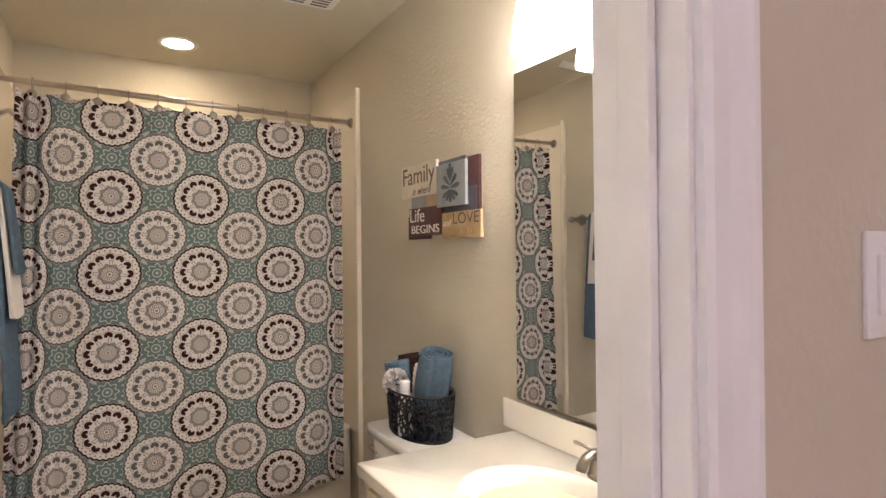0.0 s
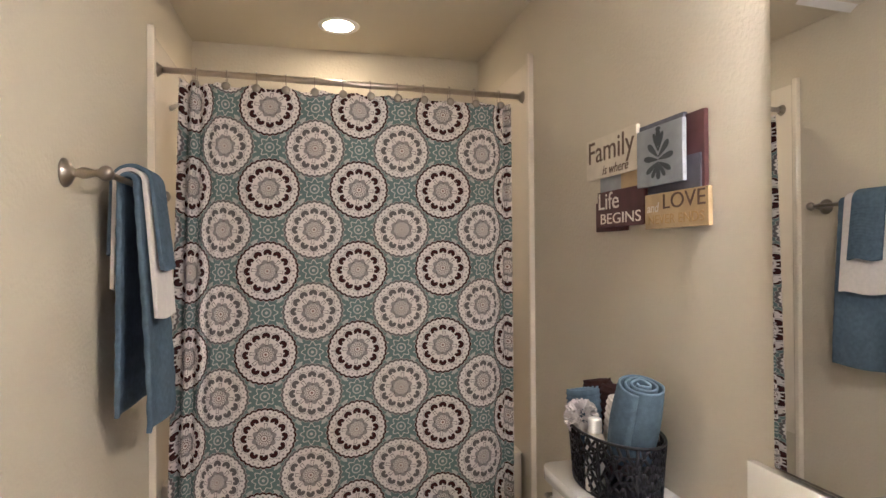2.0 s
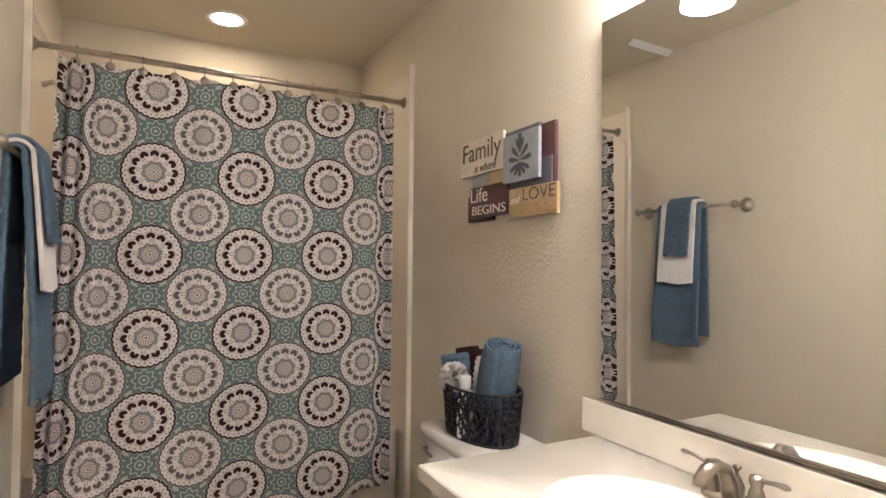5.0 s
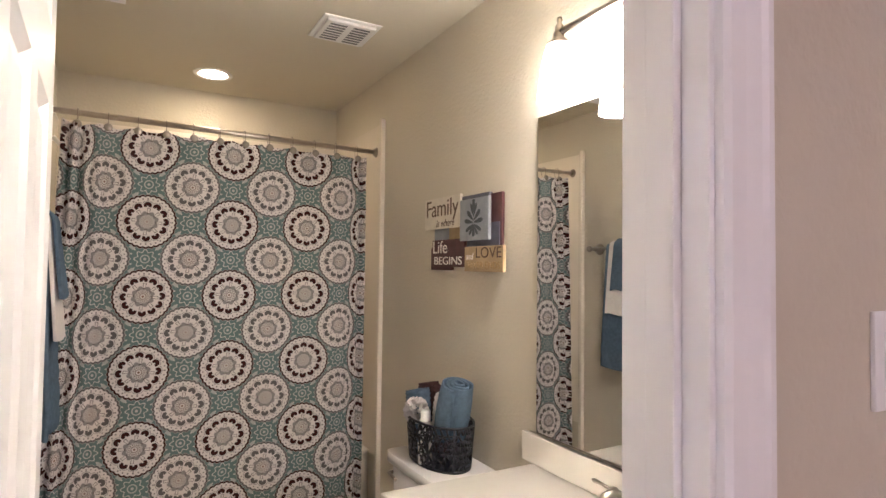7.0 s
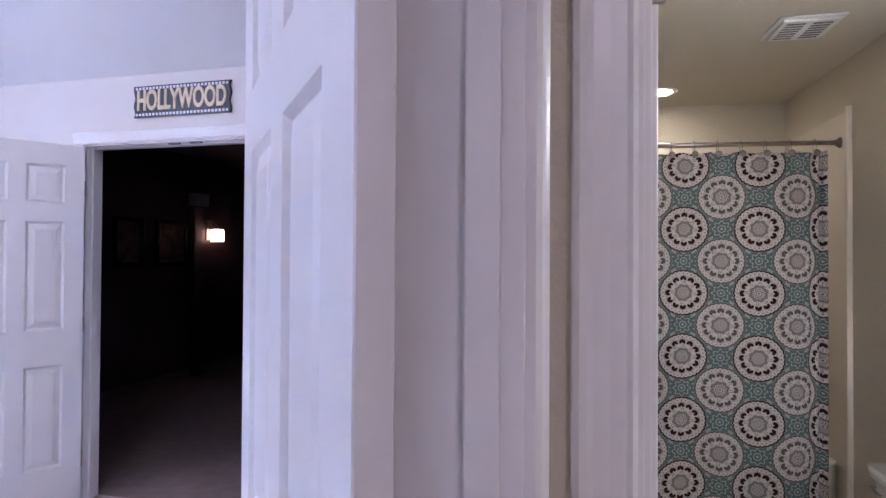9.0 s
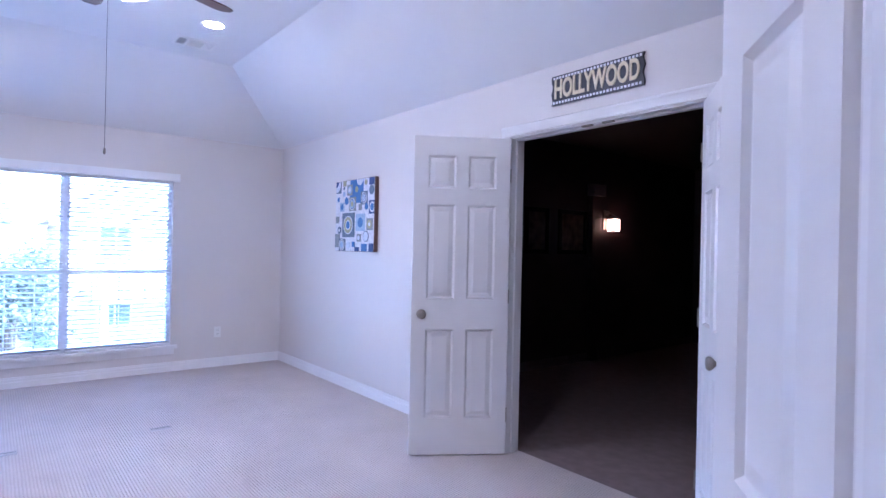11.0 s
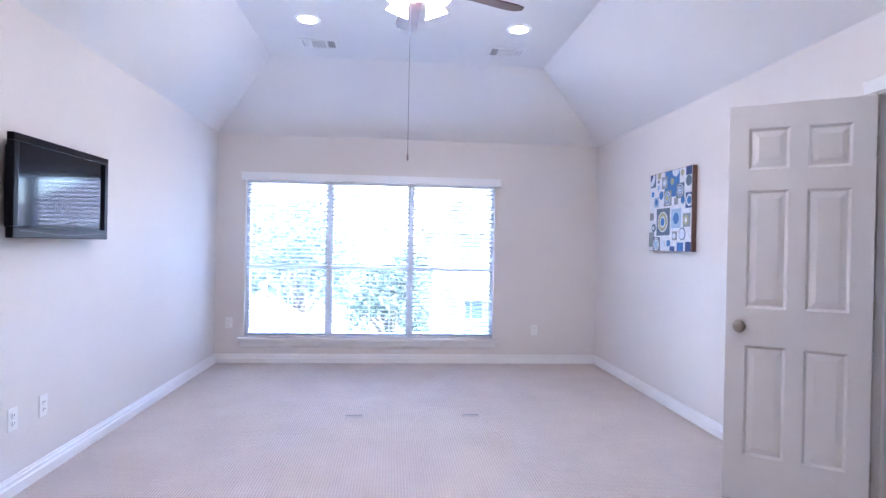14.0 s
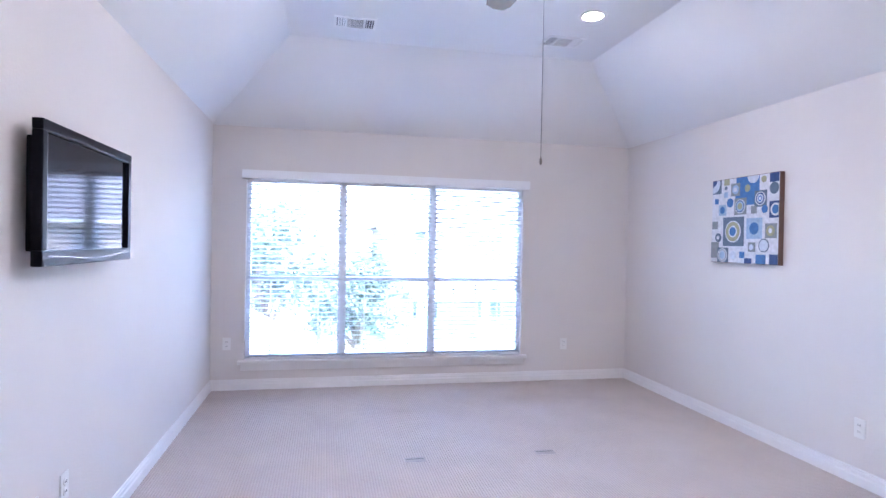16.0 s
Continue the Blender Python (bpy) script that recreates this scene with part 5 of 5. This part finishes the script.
structure("wall_media_front", boxes((NX0, OX0 - 0.03, MY1 + 0.121, MY1 + 0.14, 0, NZT), (OX1 + 0.03, NX1, MY1 + 0.121, MY1 + 0.14, 0, NZT), (OX0 - 0.03, OX1 + 0.03, MY1 + 0.121, MY1 + 0.14, HEAD + 0.03, NZT)), MEDIA_WALL, "dark plum wall around the double doors", "wall")
structure("ceiling_media", boxes((NX0, NX1, MY1 + 0.12, NY1, NZT, NZT + 0.1)), MEDIA_WALL, "dark media room ceiling", "ceiling")
baseboard((NX0, MY1 + 0.14), (NX0, NY1), (1, 0), material("dark_baseboard", (0.10, 0.07, 0.065), 0.5))
for y0, y1 in ((4.90, 5.29), (5.47, 5.98)):
    p = thing("picture_frame", "framed poster under glass on the dark wall", "picture", "media room pictures")
    part("frame", boxes((NX0 + 0.001, NX0 + 0.03, y0, y0 + 0.05, 1.30, 1.82), (NX0 + 0.001, NX0 + 0.03, y1 - 0.05, y1, 1.30, 1.82), (NX0 + 0.001, NX0 + 0.03, y0 + 0.05, y1 - 0.05, 1.77, 1.82), (NX0 + 0.001, NX0 + 0.03, y0 + 0.05, y1 - 0.05, 1.30, 1.35), bevel=0.004), FRAME_BLACK, p)
    part("poster", boxes((NX0 + 0.002, NX0 + 0.012, y0 + 0.05, y1 - 0.05, 1.35, 1.77)), material("dim_poster", (0.11, 0.07, 0.055), 0.15, vary=0.5, scale=9), p)
pil = thing("pilaster", "dark fluted pilaster with a pale capital", "pilaster")
part("shaft", boxes((NX0 + 0.001, NX0 + 0.06, 6.05, 6.20, 0.0, 2.02), bevel=0.008), MEDIA_WALL, pil)
part("capital", prism([(NX0 + 0.001, 6.01), (NX0 + 0.11, 6.01), (NX0 + 0.11, 6.24), (NX0 + 0.001, 6.24)], 2.02, 2.16), material("pale_capital", (0.30, 0.25, 0.24), 0.6), pil)
sc = thing("wall_sconce", "lit lantern wall sconce in the dark media room", "wall light")
part("back_plate", boxes((NX0 + 0.001, NX0 + 0.015, 6.33, 6.45, 1.62, 1.86), bevel=0.004), PEWTER, sc)
part("scroll_arm", tube([(NX0 + 0.012, 6.39, 1.80), (NX0 + 0.06, 6.39, 1.83), (NX0 + 0.11, 6.39, 1.80), (NX0 + 0.12, 6.39, 1.76)], 0.008), PEWTER, sc)
part("lantern_glass", boxes((NX0 + 0.065, NX0 + 0.175, 6.335, 6.445, 1.60, 1.745), bevel=0.004), SCONCE_GLOW, sc, "lit lantern glass")
part("lantern_cap", lathe([(0.09, 1.747), (0.05, 1.775), (0.015, 1.79), (0, 1.80)], 4, pose(NX0 + 0.12, 6.39, 0, 0, 0, 45)), PEWTER, sc)
part("lantern_base", boxes((NX0 + 0.06, NX0 + 0.18, 6.33, 6.45, 1.585, 1.599), bevel=0.003), PEWTER, sc)

# ---- outside the window ----
structure("ground", boxes((-400, 400, -400, 400, -3.4, -3.0)), GRASS, "lawn around the houses", "ground")


def house(name, x, y0, y1, z1, ridge, label):
    root = thing(name, label, "house")
    part("wall", boxes((x - 9, x, y0, y1, -3.0, z1)), BRICK, root)
    rb = bmesh.new()
    a = [rb.verts.new(p) for p in ((x + 0.5, y0 - 0.5, z1), (x + 0.5, y1 + 0.5, z1), (x - 9.5, y1 + 0.5, z1), (x - 9.5, y0 - 0.5, z1))]
    b = [rb.verts.new(p) for p in ((x - 4.5, y0 + 3, ridge), (x - 4.5, y1 - 3, ridge))]
    rb.faces.new(a[::-1]), rb.faces.new((a[0], a[1], b[1], b[0])), rb.faces.new((a[2], a[3], b[0], b[1])), rb.faces.new((a[1], a[2], b[1])), rb.faces.new((a[3], a[0], b[0]))
    part("roof", rb, ROOFING, root)
    part("fascia", boxes((x + 0.46, x + 0.54, y0 - 0.5, y1 + 0.5, z1 - 0.18, z1 - 0.01)), TRIM, root)
    for yy in [y0 + 1.2 + i * 3.0 for i in range(int((y1 - y0) // 3))]:
        for zz in (-2.0, 0.6):
            if zz + 1.3 < z1 - 0.2:
                w = part("window", boxes((x - 0.05, x + 0.02, yy, yy + 1.1, zz, zz + 1.4)), HOUSE_GLASS, root)
                part("frame", boxes((x + 0.0, x + 0.05, yy - 0.08, yy, zz - 0.08, zz + 1.48), (x, x + 0.05, yy + 1.1, yy + 1.18, zz - 0.08, zz + 1.48), (x, x + 0.05, yy, yy + 1.1, zz + 1.4, zz + 1.48), (x, x + 0.05, yy, yy + 1.1, zz - 0.08, zz), (x, x + 0.05, yy + 0.52, yy + 0.58, zz, zz + 1.4)), TRIM, w)


house("house", -26, 2.5, 14.0, 2.1, 5.0, "pale brick two-storey house across the yards")
house("house", -30, -16.0, 1.0, 2.3, 5.4, "pale brick neighbouring house behind trees")
por = thing("patio_roof", "low roof of a back patio with posts", "patio roof")
part("slab_roof", boxes((-25.9, -21.5, 3.0, 11.0, -0.75, -0.5)), ROOFING, por)
for y in (3.3, 5.8, 8.3, 10.7):
    part("post", boxes((-21.8, -21.6, y - 0.1, y + 0.1, -3.0, -0.75)), TRIM, por)
low = thing("lower_roof", "white sunlit lower roof slope outside the window", "roof")
lr = bmesh.new()
a = [lr.verts.new(p) for p in ((-6.95, -1.6, 0.42), (-6.95, 0.05, -0.55), (-10.5, 0.05, -0.55), (-10.5, -1.6, 0.42))]
b = [lr.verts.new((v.co.x, v.co.y, v.co.z - 0.12)) for v in a]
lr.faces.new(a), lr.faces.new(b[::-1])
for i in range(4):
    lr.faces.new((a[i], a[(i + 1) % 4], b[(i + 1) % 4], b[i]))
part("roof_slope", lr, material("pale_shingles", (0.55, 0.53, 0.52), 0.9, vary=0.1, scale=12), low)
fe = thing("yard_fence", "weathered cedar yard fence", "fence")
for i in range(90):
    part("board", boxes((-16.0, -15.97, -10 + i * 0.2, -9.82 + i * 0.2, -3.0, -1.25 + 0.02 * math.sin(i * 2.1))), FENCE, fe)
part("rail", boxes((-15.97, -15.93, -10, 8, -1.8, -1.7)), FENCE, fe)


def tree(x, y, h, r, seed, label):
    root = thing("tree", label, "tree", "yard trees", pose(x, y, -3.0))
    q = random.Random(seed)
    part("trunk", tube([(0, 0, 0), (0.1, 0.05, h * 0.3), (0.0, 0.1, h * 0.6)], [0.22, 0.16, 0.08], 10), BARK, root)
    lb = bmesh.new()
    cl = []
    for i in range(26):
        a, e, d = q.uniform(0, 6.28), q.uniform(-0.6, 1.3), r * q.uniform(0.35, 1.0)
        p = Vector((d * math.cos(a) * math.cos(e), d * math.sin(a) * math.cos(e), h * 0.62 + d * math.sin(e) * 0.9))
        cl.append(p)
        if i < 9:
            tube([(0, 0.05, h * 0.4), p * 0.5 + Vector((0, 0, h * 0.24)), p], [0.07, 0.04, 0.015], 6, lb)
    part("limbs", lb, BARK, root)
    vs, fs = [], []
    for p in cl:
        for i in range(170):
            o = p + Vector((q.gauss(0, 1), q.gauss(0, 1), q.gauss(0, 0.8))) * r * 0.16
            a = Vector((q.uniform(-1, 1), q.uniform(-1, 1), q.uniform(-1, 1))).normalized() * 0.075
            b = a.cross(Vector((q.uniform(-1, 1), q.uniform(-1, 1), q.uniform(-1, 1)))).normalized() * 0.04
            n_ = len(vs)
            vs += [o - a, o + b, o + a, o - b]
            fs.append((n_, n_ + 1, n_ + 2, n_ + 3))
    me = bpy.data.meshes.new("crown")
    me.from_pydata([tuple(v) for v in vs], [], fs)
    me.materials.append(LEAF)
    tagged(part("crown", me, None, root), kind="stuff")


tree(-13.5, -1.6, 5.4, 1.9, 1, "leafy young tree in the back yard")
tree(-15.0, 0.6, 4.2, 1.5, 2, "low leafy tree by the fence")
tree(-17.5, -3.6, 6.2, 2.2, 3, "leafy tree behind the fence")

# ---- the game room and all beyond it stand slightly askew to the bathroom ----
BATH_SIDE = ("floor_hall", "floor_bathroom", "subfloor", "wall_east", "wall_hall", "ceiling_hall", "ceiling_bathroom", "wall_bath", "trim_bath", "trim_hall", "door_bathroom", "door_hall",
             "light_switch", "exhaust_fan", "bathtub", "tub_surround", "shower", "curtain_rod", "towel_bar", "bath_towel", "hand_towel", "washcloth", "word_plaque", "toilet", "metal_basket",
             "rolled_towel", "vanity", "countertop", "faucet", "wall_mirror", "ground", "bath_pouf", "lotion_bottle")
ASKEW = Matrix.Translation((-0.05, 0.6, 0)) @ Matrix.Rotation(radians(-2.15), 4, "Z") @ Matrix.Translation((0.05, -0.6, 0))
for ob in list(scene.collection.all_objects):
    if ob.parent or ob.type not in ("MESH", "EMPTY") or ob.name.startswith(BATH_SIDE):
        continue
    if ob.name.startswith("baseboard") and max(v.co.x for v in ob.data.vertices) > 1:
        continue
    if ob.name.startswith("recessed_light") and ob.location.x > 0:
        continue
    ob.matrix_world = ASKEW @ ob.matrix_basis
